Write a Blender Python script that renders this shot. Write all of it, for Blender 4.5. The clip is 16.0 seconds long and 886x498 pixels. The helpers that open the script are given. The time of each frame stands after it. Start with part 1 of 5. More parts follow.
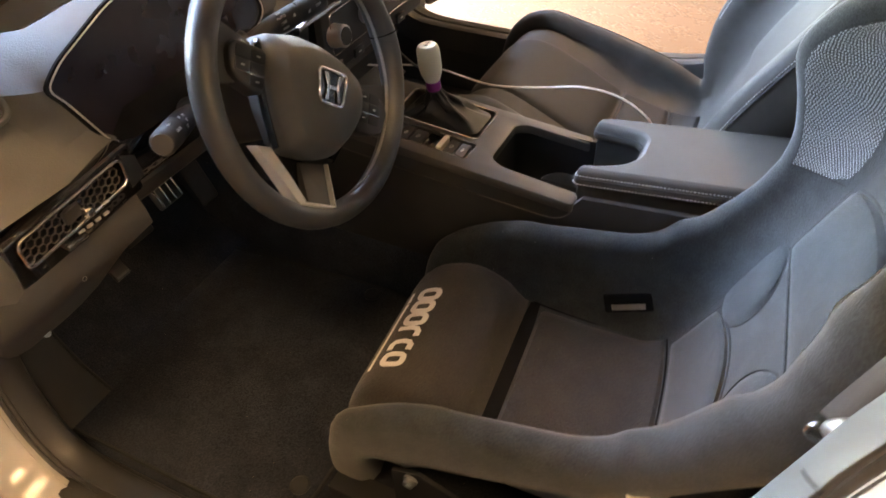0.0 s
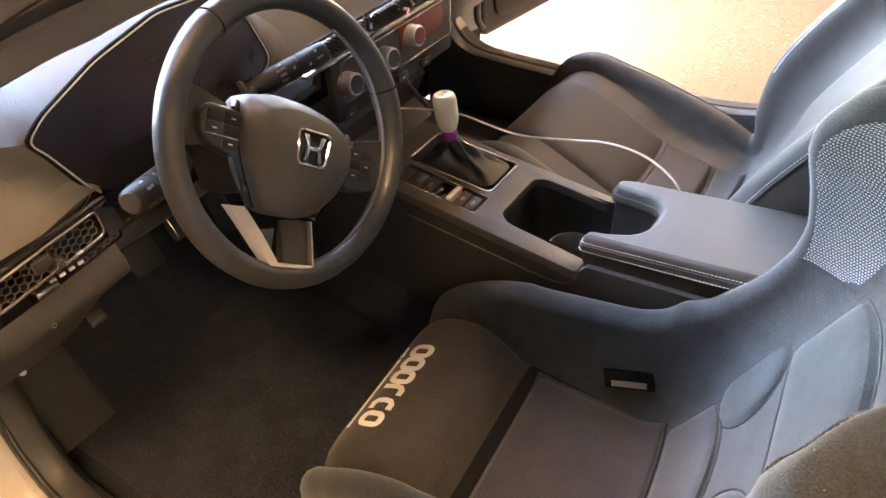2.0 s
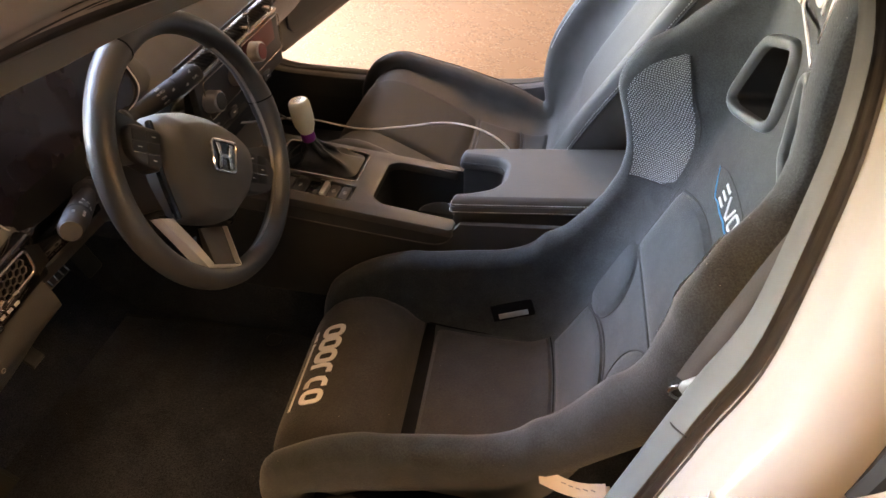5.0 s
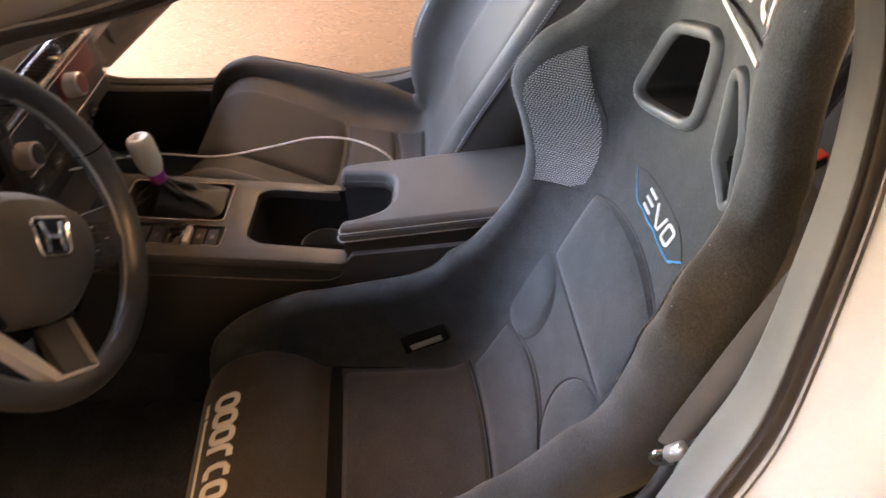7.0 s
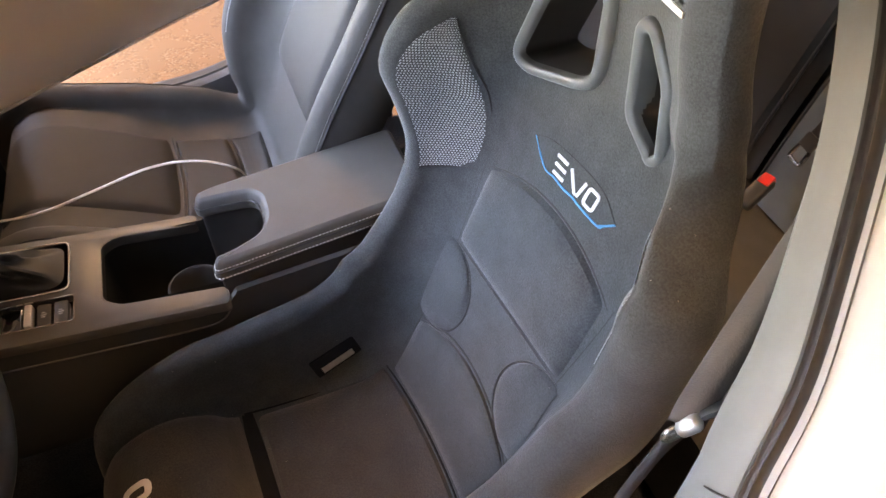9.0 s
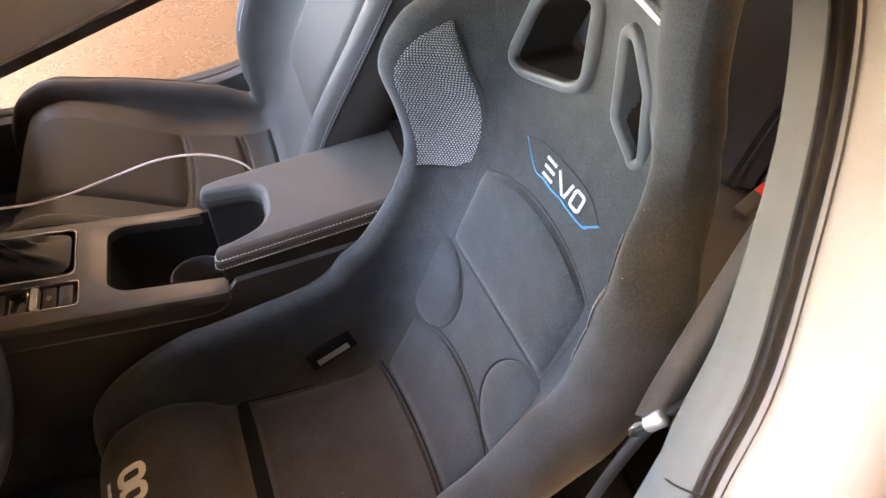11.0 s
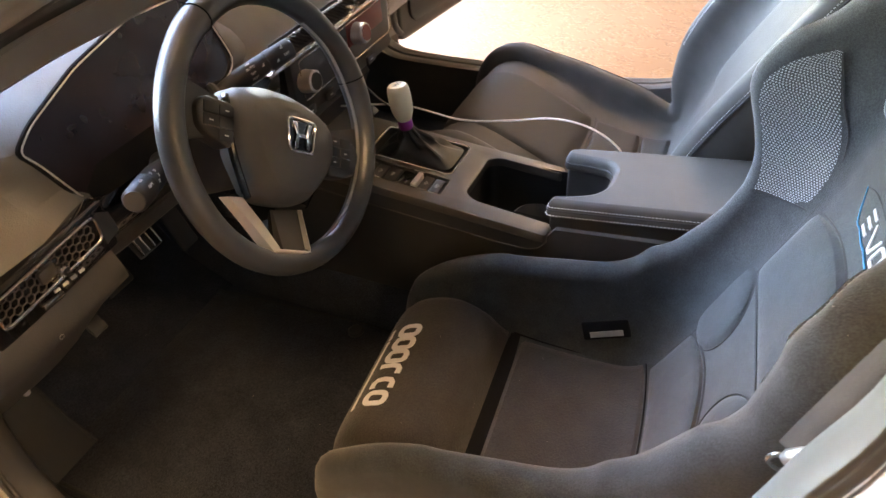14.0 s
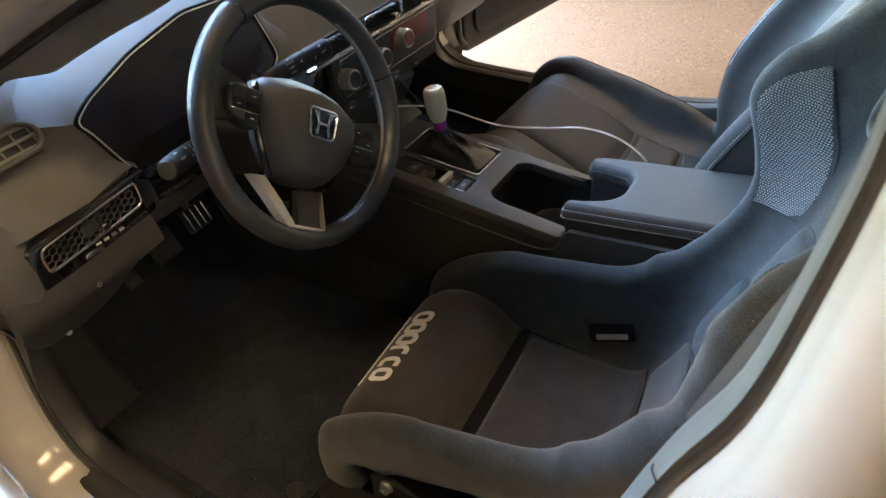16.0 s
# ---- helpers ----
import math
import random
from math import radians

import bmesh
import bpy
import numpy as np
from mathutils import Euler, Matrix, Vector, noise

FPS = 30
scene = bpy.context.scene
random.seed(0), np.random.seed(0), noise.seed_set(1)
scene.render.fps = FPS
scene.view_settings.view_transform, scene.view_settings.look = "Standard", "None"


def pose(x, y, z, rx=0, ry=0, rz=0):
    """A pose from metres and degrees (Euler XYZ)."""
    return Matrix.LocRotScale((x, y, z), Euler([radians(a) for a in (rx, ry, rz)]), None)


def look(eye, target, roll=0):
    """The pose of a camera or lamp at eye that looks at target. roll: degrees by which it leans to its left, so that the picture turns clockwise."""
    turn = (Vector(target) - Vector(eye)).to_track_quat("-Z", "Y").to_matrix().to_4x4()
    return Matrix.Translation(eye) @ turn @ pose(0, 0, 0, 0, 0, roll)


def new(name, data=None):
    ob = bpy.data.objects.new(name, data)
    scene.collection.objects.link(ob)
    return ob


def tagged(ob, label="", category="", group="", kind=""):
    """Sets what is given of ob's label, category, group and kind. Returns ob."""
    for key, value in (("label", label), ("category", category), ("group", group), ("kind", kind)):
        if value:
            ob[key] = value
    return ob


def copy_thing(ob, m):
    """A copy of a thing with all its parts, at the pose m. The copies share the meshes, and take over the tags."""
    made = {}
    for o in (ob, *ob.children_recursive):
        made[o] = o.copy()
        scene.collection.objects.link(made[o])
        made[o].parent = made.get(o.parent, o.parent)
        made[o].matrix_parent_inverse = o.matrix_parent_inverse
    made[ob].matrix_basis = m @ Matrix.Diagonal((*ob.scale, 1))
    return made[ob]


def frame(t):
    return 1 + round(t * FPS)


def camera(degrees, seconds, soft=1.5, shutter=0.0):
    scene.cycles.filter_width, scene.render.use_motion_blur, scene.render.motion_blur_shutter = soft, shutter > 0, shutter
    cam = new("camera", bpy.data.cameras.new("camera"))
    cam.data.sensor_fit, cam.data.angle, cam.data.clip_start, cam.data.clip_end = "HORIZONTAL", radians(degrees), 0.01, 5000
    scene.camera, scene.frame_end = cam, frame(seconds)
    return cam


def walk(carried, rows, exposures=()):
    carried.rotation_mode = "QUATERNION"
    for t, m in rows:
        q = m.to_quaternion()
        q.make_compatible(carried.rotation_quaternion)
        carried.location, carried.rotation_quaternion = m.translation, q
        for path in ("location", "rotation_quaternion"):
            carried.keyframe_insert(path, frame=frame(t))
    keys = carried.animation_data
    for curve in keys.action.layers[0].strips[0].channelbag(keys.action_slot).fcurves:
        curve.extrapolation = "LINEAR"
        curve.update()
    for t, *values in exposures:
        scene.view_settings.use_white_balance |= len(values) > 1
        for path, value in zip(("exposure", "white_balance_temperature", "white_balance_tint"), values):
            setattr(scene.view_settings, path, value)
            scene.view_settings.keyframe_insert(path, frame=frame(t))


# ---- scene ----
from mathutils.bvhtree import BVHTree

cam = camera(64.9, 16.0, shutter=0.5)
METRES, EYE, TILT, LEAN, TURN = 1.5, 1.3, -30.0, 0.0, 0.0
EXPOSURES = [(0, 7.00, 8800, 17), (1.2, 7.50, 8770, 19), (2.2, 7.52, 9000, 21), (3.2, 7.08, 9320, 20), (6.5, 6.64, 9710, 26), (8, 6.78, 9710, 28), (9, 6.91, 9380, 26), (11.5, 6.92, 9380, 25), (12.5, 6.84, 8350, 15), (13.5, 6.90, 8600, 18), (14.5, 7.30, 8600, 18), (15.2, 6.84, 7200, 6), (16, 6.48, 7100, 6)]
PATH = [
    (0, (0.483, -0.627, 1.296), (-0.199, 0.702, -0.033), -2.0),
    (0.5, (0.549, -0.547, 1.322), (-0.259, 0.721, 0.003), -2.2),
    (1, (0.558, -0.502, 1.333), (-0.326, 0.722, 0.022), -2.7),
    (1.5, (0.556, -0.489, 1.331), (-0.352, 0.718, 0.02), -3.2),
    (2, (0.562, -0.494, 1.333), (-0.327, 0.73, 0.024), -3.4),
    (2.5, (0.568, -0.517, 1.344), (-0.252, 0.751, 0.033), -3.2),
    (3, (0.552, -0.586, 1.35), (-0.145, 0.758, 0.042), -2.2),
    (3.5, (0.505, -0.668, 1.363), (-0.076, 0.738, 0.065), -1.7),
    (4, (0.505, -0.694, 1.369), (0.022, 0.762, 0.086), -1.3),
    (4.2, (0.494, -0.7, 1.375), (0.057, 0.773, 0.095), -0.4),
    (6.3, (0.454, -0.696, 1.374), (0.224, 0.8, 0.066), -2.6),
    (6.5, (0.44, -0.653, 1.353), (0.272, 0.844, 0.039), -1.2),
    (7, (0.415, -0.55, 1.354), (0.43, 0.931, 0.01), -0.6),
    (7.5, (0.384, -0.49, 1.352), (0.573, 0.957, -0.015), -0.5),
    (8, (0.347, -0.465, 1.348), (0.682, 0.931, -0.044), -0.7),
    (8.5, (0.338, -0.452, 1.341), (0.77, 0.898, -0.07), -0.8),
    (9, (0.329, -0.451, 1.34), (0.813, 0.875, -0.077), -0.8),
    (9.2, (0.331, -0.45, 1.34), (0.819, 0.874, -0.078), -1.1),
    (11.5, (0.368, -0.514, 1.352), (0.767, 0.867, -0.039), 0.8),
    (12, (0.415, -0.604, 1.364), (0.606, 0.835, -0.012), -0.8),
    (12.5, (0.429, -0.705, 1.346), (0.392, 0.766, -0.008), -1.3),
    (12.9, (0.442, -0.725, 1.345), (0.219, 0.746, 0.008), -2.2),
    (13, (0.436, -0.732, 1.347), (0.168, 0.733, 0.013), -1.9),
    (13.5, (0.451, -0.708, 1.337), (-0.03, 0.725, 0.028), -2.7),
    (14, (0.503, -0.616, 1.32), (-0.171, 0.766, 0.041), -3.9),
    (14.5, (0.626, -0.638, 1.344), (-0.195, 0.707, 0.112), -4.8),
    (15, (0.663, -0.663, 1.347), (-0.213, 0.667, 0.136), -4.5),
    (15.5, (0.666, -0.663, 1.337), (-0.236, 0.651, 0.13), -4.8),
    (16, (0.637, -0.633, 1.325), (-0.258, 0.667, 0.096), -4.9),
]
walk(cam, [(t, look(eye, target, roll)) for t, eye, target, roll in PATH], EXPOSURES)

# ---------------------------------------------------------------- light
world = bpy.data.worlds.new("sky")
scene.world = world
world.use_nodes = True
wn = world.node_tree
sky = wn.nodes.new("ShaderNodeTexSky")
sky.sky_type = "NISHITA"
sky.sun_disc = False
sky.sun_elevation = radians(52)
sky.sun_rotation = radians(73)
sky.air_density, sky.dust_density = 1.0, 1.0
wn.links.new(sky.outputs[0], wn.nodes["Background"].inputs[0])
wn.nodes["Background"].inputs[1].default_value = 0.15
sun = new("sun", bpy.data.lights.new("sun", "SUN"))
sun.data.energy, sun.data.angle, sun.data.color = 1.0, radians(3), (1.0, 0.88, 0.74)
sun.matrix_world = look((6.0, 2.0, 8.0), (0.0, 0.0, 0.0))

# ---------------------------------------------------------------- materials
def mat(name, base, rough=0.5, metal=0.0, grain=0.0, grain_size=0.002, vary=0.15, vary_size=0.05, kind="noise",
        sheen=0.0, coat=0.0, spec=0.5, glow=0.0, trans=0.0, fleck=0.0, fleck_size=0.001):
    """A surface with slow colour variation and a fine relief, both sized in metres."""
    m = bpy.data.materials.new(name)
    m.use_nodes = True
    t = m.node_tree
    b = t.nodes["Principled BSDF"]
    co = t.nodes.new("ShaderNodeTexCoord")
    slow = t.nodes.new("ShaderNodeTexNoise")
    slow.inputs["Scale"].default_value = 1.0 / vary_size
    slow.inputs["Detail"].default_value = 5
    t.links.new(co.outputs["Object"], slow.inputs["Vector"])
    ramp = t.nodes.new("ShaderNodeMapRange")
    ramp.inputs["From Min"].default_value, ramp.inputs["From Max"].default_value = 0.3, 0.7
    ramp.inputs["To Min"].default_value, ramp.inputs["To Max"].default_value = 1 - vary, 1 + vary
    t.links.new(slow.outputs["Fac"], ramp.inputs["Value"])
    mul = t.nodes.new("ShaderNodeVectorMath")
    mul.operation = "SCALE"
    mul.inputs[0].default_value = base
    t.links.new(ramp.outputs[0], mul.inputs["Scale"])
    last = mul.outputs[0]
    if fleck:
        nap = t.nodes.new("ShaderNodeTexNoise")
        nap.inputs["Scale"].default_value = 1.0 / fleck_size
        nap.inputs["Detail"].default_value = 3
        t.links.new(co.outputs["Object"], nap.inputs["Vector"])
        nr = t.nodes.new("ShaderNodeMapRange")
        nr.inputs["From Min"].default_value, nr.inputs["From Max"].default_value = 0.35, 0.65
        nr.inputs["To Min"].default_value, nr.inputs["To Max"].default_value = 1 - fleck, 1 + fleck
        t.links.new(nap.outputs["Fac"], nr.inputs["Value"])
        again = t.nodes.new("ShaderNodeVectorMath")
        again.operation = "SCALE"
        t.links.new(last, again.inputs[0])
        t.links.new(nr.outputs[0], again.inputs["Scale"])
        last = again.outputs[0]
        # sparse pale lint
        lint = t.nodes.new("ShaderNodeTexVoronoi")
        lint.inputs["Scale"].default_value = 45.0
        t.links.new(co.outputs["Object"], lint.inputs["Vector"])
        spot = t.nodes.new("ShaderNodeMath")
        spot.operation = "LESS_THAN"
        spot.inputs[1].default_value = 0.022
        t.links.new(lint.outputs["Distance"], spot.inputs[0])
        lm = t.nodes.new("ShaderNodeMix")
        lm.data_type = "RGBA"
        lm.inputs["B"].default_value = (0.45, 0.42, 0.38, 1)
        t.links.new(spot.outputs[0], lm.inputs["Factor"])
        t.links.new(last, lm.inputs["A"])
        last = lm.outputs["Result"]
    t.links.new(last, b.inputs["Base Color"])
    wear = t.nodes.new("ShaderNodeMapRange")
    wear.inputs["To Min"].default_value, wear.inputs["To Max"].default_value = max(0.02, rough - 0.08 * (rough > 0.15)), rough + 0.08 * (rough > 0.15)
    t.links.new(slow.outputs["Fac"], wear.inputs["Value"])
    t.links.new(wear.outputs[0], b.inputs["Roughness"])
    b.inputs["Metallic"].default_value = metal
    b.inputs["Specular IOR Level"].default_value = spec
    b.inputs["Sheen Weight"].default_value = sheen
    b.inputs["Sheen Roughness"].default_value = 0.5
    b.inputs["Coat Weight"].default_value = coat
    b.inputs["Coat Roughness"].default_value = 0.04
    b.inputs["Transmission Weight"].default_value = trans
    if glow:
        b.inputs["Emission Color"].default_value = (*base, 1)
        b.inputs["Emission Strength"].default_value = glow
    if grain:
        fine = t.nodes.new("ShaderNodeTexVoronoi" if kind == "voronoi" else "ShaderNodeTexNoise")
        fine.inputs["Scale"].default_value = 1.0 / grain_size
        t.links.new(co.outputs["Object"], fine.inputs["Vector"])
        bump = t.nodes.new("ShaderNodeBump")
        bump.inputs["Strength"].default_value = grain
        bump.inputs["Distance"].default_value = grain_size * 0.4
        t.links.new(fine.outputs["Distance" if kind == "voronoi" else "Fac"], bump.inputs["Height"])
        t.links.new(bump.outputs[0], b.inputs["Normal"])
    return m


def dotted(name, base, dot, pitch, rough):
    """Knitted fabric with rows of pale dots, laid out in metres along the panel."""
    m = mat(name, base, rough, grain=0.4, grain_size=0.0012, sheen=0.4)
    t = m.node_tree
    b = t.nodes["Principled BSDF"]
    uv = t.nodes.new("ShaderNodeTexCoord")
    sep = t.nodes.new("ShaderNodeSeparateXYZ")
    t.links.new(uv.outputs["UV"], sep.inputs[0])

    def math_node(op, a, c=None):
        n = t.nodes.new("ShaderNodeMath")
        n.operation = op
        for i, v in enumerate((a, c)):
            if v is None:
                continue
            if isinstance(v, (int, float)):
                n.inputs[i].default_value = v
            else:
                t.links.new(v, n.inputs[i])
        return n.outputs[0]

    row = math_node("FLOOR", math_node("DIVIDE", sep.outputs[1], pitch * 0.8))
    shift = math_node("MULTIPLY", math_node("MODULO", row, 2.0), pitch * 0.5)
    u = math_node("SUBTRACT", math_node("FRACT", math_node("DIVIDE", math_node("ADD", sep.outputs[0], shift), pitch)), 0.5)
    v = math_node("SUBTRACT", math_node("FRACT", math_node("DIVIDE", sep.outputs[1], pitch * 0.8)), 0.5)
    r = math_node("SQRT", math_node("ADD", math_node("MULTIPLY", u, u), math_node("MULTIPLY", v, v)))
    near = math_node("LESS_THAN", r, 0.27)
    mix = t.nodes.new("ShaderNodeMix")
    mix.data_type = "RGBA"
    t.links.new(near, mix.inputs["Factor"])
    old = b.inputs["Base Color"].links[0].from_socket
    t.links.new(old, mix.inputs["A"])
    mix.inputs["B"].default_value = (*dot, 1)
    t.links.new(mix.outputs["Result"], b.inputs["Base Color"])
    return m


def flaked(name):
    """Tan floor coating strewn with paler and darker chips."""
    m = mat(name, (0.180, 0.096, 0.052), 0.95, vary=0.14, spec=0.05, vary_size=0.6)
    t = m.node_tree
    b = t.nodes["Principled BSDF"]
    co = t.nodes.new("ShaderNodeTexCoord")
    last = b.inputs["Base Color"].links[0].from_socket
    for size, keep, colour in ((0.007, 0.62, (0.235, 0.138, 0.082)), (0.0055, 0.76, (0.14, 0.078, 0.045)), (0.011, 0.7, (0.205, 0.107, 0.057)), (0.05, 0.72, (0.192, 0.104, 0.058))):
        vor = t.nodes.new("ShaderNodeTexVoronoi")
        vor.inputs["Scale"].default_value = 1 / size
        t.links.new(co.outputs["Object"], vor.inputs["Vector"])
        sep = t.nodes.new("ShaderNodeSeparateColor")
        t.links.new(vor.outputs["Color"], sep.inputs[0])
        gt = t.nodes.new("ShaderNodeMath")
        gt.operation = "GREATER_THAN"
        gt.inputs[1].default_value = keep
        t.links.new(sep.outputs[0], gt.inputs[0])
        mix = t.nodes.new("ShaderNodeMix")
        mix.data_type = "RGBA"
        mix.inputs["B"].default_value = (*colour, 1)
        t.links.new(gt.outputs[0], mix.inputs["Factor"])
        t.links.new(last, mix.inputs["A"])
        last = mix.outputs["Result"]
    t.links.new(last, b.inputs["Base Color"])
    return m


SUEDE = mat("black suede cloth", (0.042, 0.047, 0.048), 0.95, grain=0.8, grain_size=0.0017, vary=0.2, vary_size=0.03, sheen=0.25, spec=0.2, fleck=0.26, fleck_size=0.0020)
CUSHION = mat("black cushion cloth", (0.046, 0.041, 0.038), 0.95, grain=0.6, grain_size=0.0022, vary=0.15, vary_size=0.04, sheen=0.2, spec=0.2, kind="voronoi", fleck=0.25, fleck_size=0.002)
SEATCLOTH = mat("black ribbed seat cloth", (0.046, 0.041, 0.037), 0.95, grain=0.5, grain_size=0.0026, vary=0.15, vary_size=0.04, sheen=0.2, spec=0.2, kind="voronoi", fleck=0.18, fleck_size=0.0022)
MESHCLOTH = dotted("dotted mesh cloth", (0.05, 0.056, 0.058), (0.46, 0.48, 0.48), 0.0042, 0.8)
LEATHER = mat("black grained leather", (0.062, 0.059, 0.054), 0.58, spec=0.28, grain=0.25, grain_size=0.0016, vary=0.15, kind="voronoi")
BENCH = mat("blue-grey bench leather", (0.105, 0.130, 0.145), 0.5, grain=0.25, grain_size=0.0016, vary=0.15, kind="voronoi")
LID = mat("armrest leather", (0.060, 0.055, 0.048), 0.62, grain=0.25, grain_size=0.0016, vary=0.12, kind="voronoi")
LEATHER_IN = mat("black smooth leather", (0.036, 0.034, 0.031), 0.62, spec=0.3, grain=0.2, grain_size=0.0014, vary=0.12, kind="voronoi")
RIM = mat("wheel leather", (0.030, 0.031, 0.031), 0.42, spec=0.9, grain=0.18, grain_size=0.0012, vary=0.12, kind="voronoi")
DASH = mat("soft dashboard skin", (0.110, 0.108, 0.103), 0.6, spec=0.3, grain=0.3, grain_size=0.0018, vary=0.1, kind="voronoi")
KNEE = mat("black grained plastic", (0.045, 0.043, 0.041), 0.55, grain=0.3, grain_size=0.0016, vary=0.12, kind="voronoi")
AIRBAG = mat("airbag cover skin", (0.080, 0.078, 0.073), 0.55, grain=0.25, grain_size=0.0014, vary=0.12, kind="voronoi")
PLASTIC = mat("black plastic", (0.034, 0.033, 0.032), 0.45, grain=0.2, grain_size=0.0012, vary=0.15)
DARK = mat("matt black plastic", (0.018, 0.018, 0.018), 0.6, vary=0.2)
# near-black; also puts shade into gaps, slots and the dashboard face
MATT = mat("flat near-black", (0.010, 0.010, 0.011), 0.95, vary=0.15, spec=0.1)
GLOSS = mat("piano black", (0.008, 0.008, 0.009), 0.07, coat=0.6)
# the faint purple base replaces a dim reflection on the display
SCREEN = mat("display glass", (0.018, 0.014, 0.018), 0.18, spec=0.5)
CONSOLE = mat("console panel", (0.072, 0.067, 0.060), 0.42, metal=0.2, grain=0.15, grain_size=0.0010, vary=0.1)
CHROME = mat("bright chrome", (0.75, 0.75, 0.75), 0.08, metal=1.0)
SATIN = mat("satin silver", (0.62, 0.60, 0.57), 0.25, metal=1.0, vary=0.08)
SILVER = mat("silver paint", (0.70, 0.67, 0.62), 0.38, metal=0.35, vary=0.05)
BOOT = mat("soft black leather", (0.022, 0.021, 0.020), 0.5, grain=0.25, grain_size=0.0015, vary=0.2, kind="voronoi")
RED = mat("red gloss trim", (0.15, 0.022, 0.016), 0.42)
# the blue in this colour stands for lens haze over the dark floor
CARPET = mat("black carpet with bluish haze tint", (0.026, 0.029, 0.037), 1.0, grain=0.9, grain_size=0.003, vary=0.3, vary_size=0.05, sheen=0.2, spec=0.1, fleck=0.5, fleck_size=0.0022)
PAINT = mat("pearl white paint", (0.46, 0.43, 0.39), 0.22, vary=0.02, coat=0.35)
RUBBER = mat("door seal rubber", (0.08, 0.078, 0.078), 0.6, vary=0.2)
TRIM = mat("grey pillar trim", (0.165, 0.180, 0.180), 0.5, grain=0.2, grain_size=0.001, vary=0.06)
FRAME = mat("grey opening frame", (0.080, 0.088, 0.090), 0.32, grain=0.2, grain_size=0.001)
# pale paint of the added east wall, to bounce light onto the dashboard
BOUNCEWALL = mat("pale bounce wall paint", (0.66, 0.53, 0.40), 0.8, grain=0.3, grain_size=0.01, vary=0.05, vary_size=0.8)
# glow of the added fill lights, which brightens the cabin with warm light
FILLGLOW = mat("warm fill light diffuser", (1.0, 0.72, 0.42), 0.5, vary=0.02, glow=0.55)
# darker paints of the other added walls, to hold back bounced light
DIMWALL = mat("dim grey wall paint", (0.120, 0.117, 0.114), 0.8, grain=0.3, grain_size=0.01, vary=0.05, vary_size=0.8)
WALLPAINT = mat("dim warm wall paint", (0.17, 0.138, 0.105), 0.8, grain=0.3, grain_size=0.01, vary=0.05, vary_size=0.8)
CEILPAINT = mat("ceiling paint", (0.24, 0.205, 0.165), 0.85, grain=0.3, grain_size=0.008, vary=0.04, vary_size=0.8)
HEAD = mat("roof lining", (0.62, 0.58, 0.52), 0.95, grain=0.4, grain_size=0.002)
KNOB = mat("ivory plastic", (0.84, 0.78, 0.60), 0.4, vary=0.04, coat=0.1)
PURPLE = mat("anodised purple", (0.35, 0.05, 0.30), 0.3, metal=0.9)
WHITE = mat("white print", (0.82, 0.80, 0.78), 0.7, grain=0.3, grain_size=0.001, vary=0.04)
BLUE = mat("blue thread", (0.03, 0.36, 0.66), 0.6, grain=0.3, grain_size=0.001)
CABLE = mat("white cable", (0.72, 0.68, 0.62), 0.5)
STEEL = mat("zinc steel", (0.62, 0.62, 0.62), 0.42, metal=1.0, vary=0.2)
BLACKSTEEL = mat("black painted steel", (0.02, 0.02, 0.021), 0.4, vary=0.2)
TAG = mat("paper tag", (0.75, 0.68, 0.58), 0.8, vary=0.05)
REDBUTTON = mat("red button", (0.75, 0.03, 0.03), 0.35)
BELT = mat("belt webbing", (0.075, 0.066, 0.060), 0.8, grain=0.5, grain_size=0.002)
MARK = mat("pale marking", (0.6, 0.6, 0.58), 0.6)
THREAD = mat("grey thread", (0.34, 0.33, 0.31), 0.8)
FLOOR = flaked("flaked floor coating")
GLASS = bpy.data.materials.new("window glass")
GLASS.use_nodes = True
gt_ = GLASS.node_tree
clear, shine, blend, fres = (gt_.nodes.new("ShaderNode" + k) for k in ("BsdfTransparent", "BsdfGlossy", "MixShader", "Fresnel"))
gt_.nodes.remove(gt_.nodes["Principled BSDF"])
shine.inputs["Roughness"].default_value = 0.02
fres.inputs["IOR"].default_value = 1.3
gt_.links.new(fres.outputs[0], blend.inputs[0])
gt_.links.new(clear.outputs[0], blend.inputs[1])
gt_.links.new(shine.outputs[0], blend.inputs[2])
gt_.links.new(blend.outputs[0], gt_.nodes["Material Output"].inputs[0])


# ---------------------------------------------------------------- mesh helpers
def thing(name, place, label, category, group="", kind=""):
    ob = new(name)
    ob.location = place
    ob.empty_display_size = 0.05
    return tagged(ob, label, category, group, kind)


def part(name, bm, material, parent=None, label="", smooth=True):
    """One mesh object, modelled in world metres, under a thing or a part."""
    me = bpy.data.meshes.new(name)
    bmesh.ops.recalc_face_normals(bm, faces=bm.faces)
    bm.to_mesh(me)
    bm.free()
    me.materials.append(material)
    if smooth:
        for p in me.polygons:
            p.use_smooth = True
        me.set_sharp_from_angle(angle=radians(38))
    ob = new(name, me)
    if parent:
        ob.parent = parent
        if parent.data is None:
            ob.matrix_parent_inverse = Matrix.Translation(parent.location).inverted()
    if label:
        tagged(ob, label)
    return ob


def solo(name, bm, material, label, category, group="", kind="", smooth=True):
    return tagged(part(name, bm, material, None, "", smooth), label, category, group, kind)


def V(*a):
    return Vector(a)


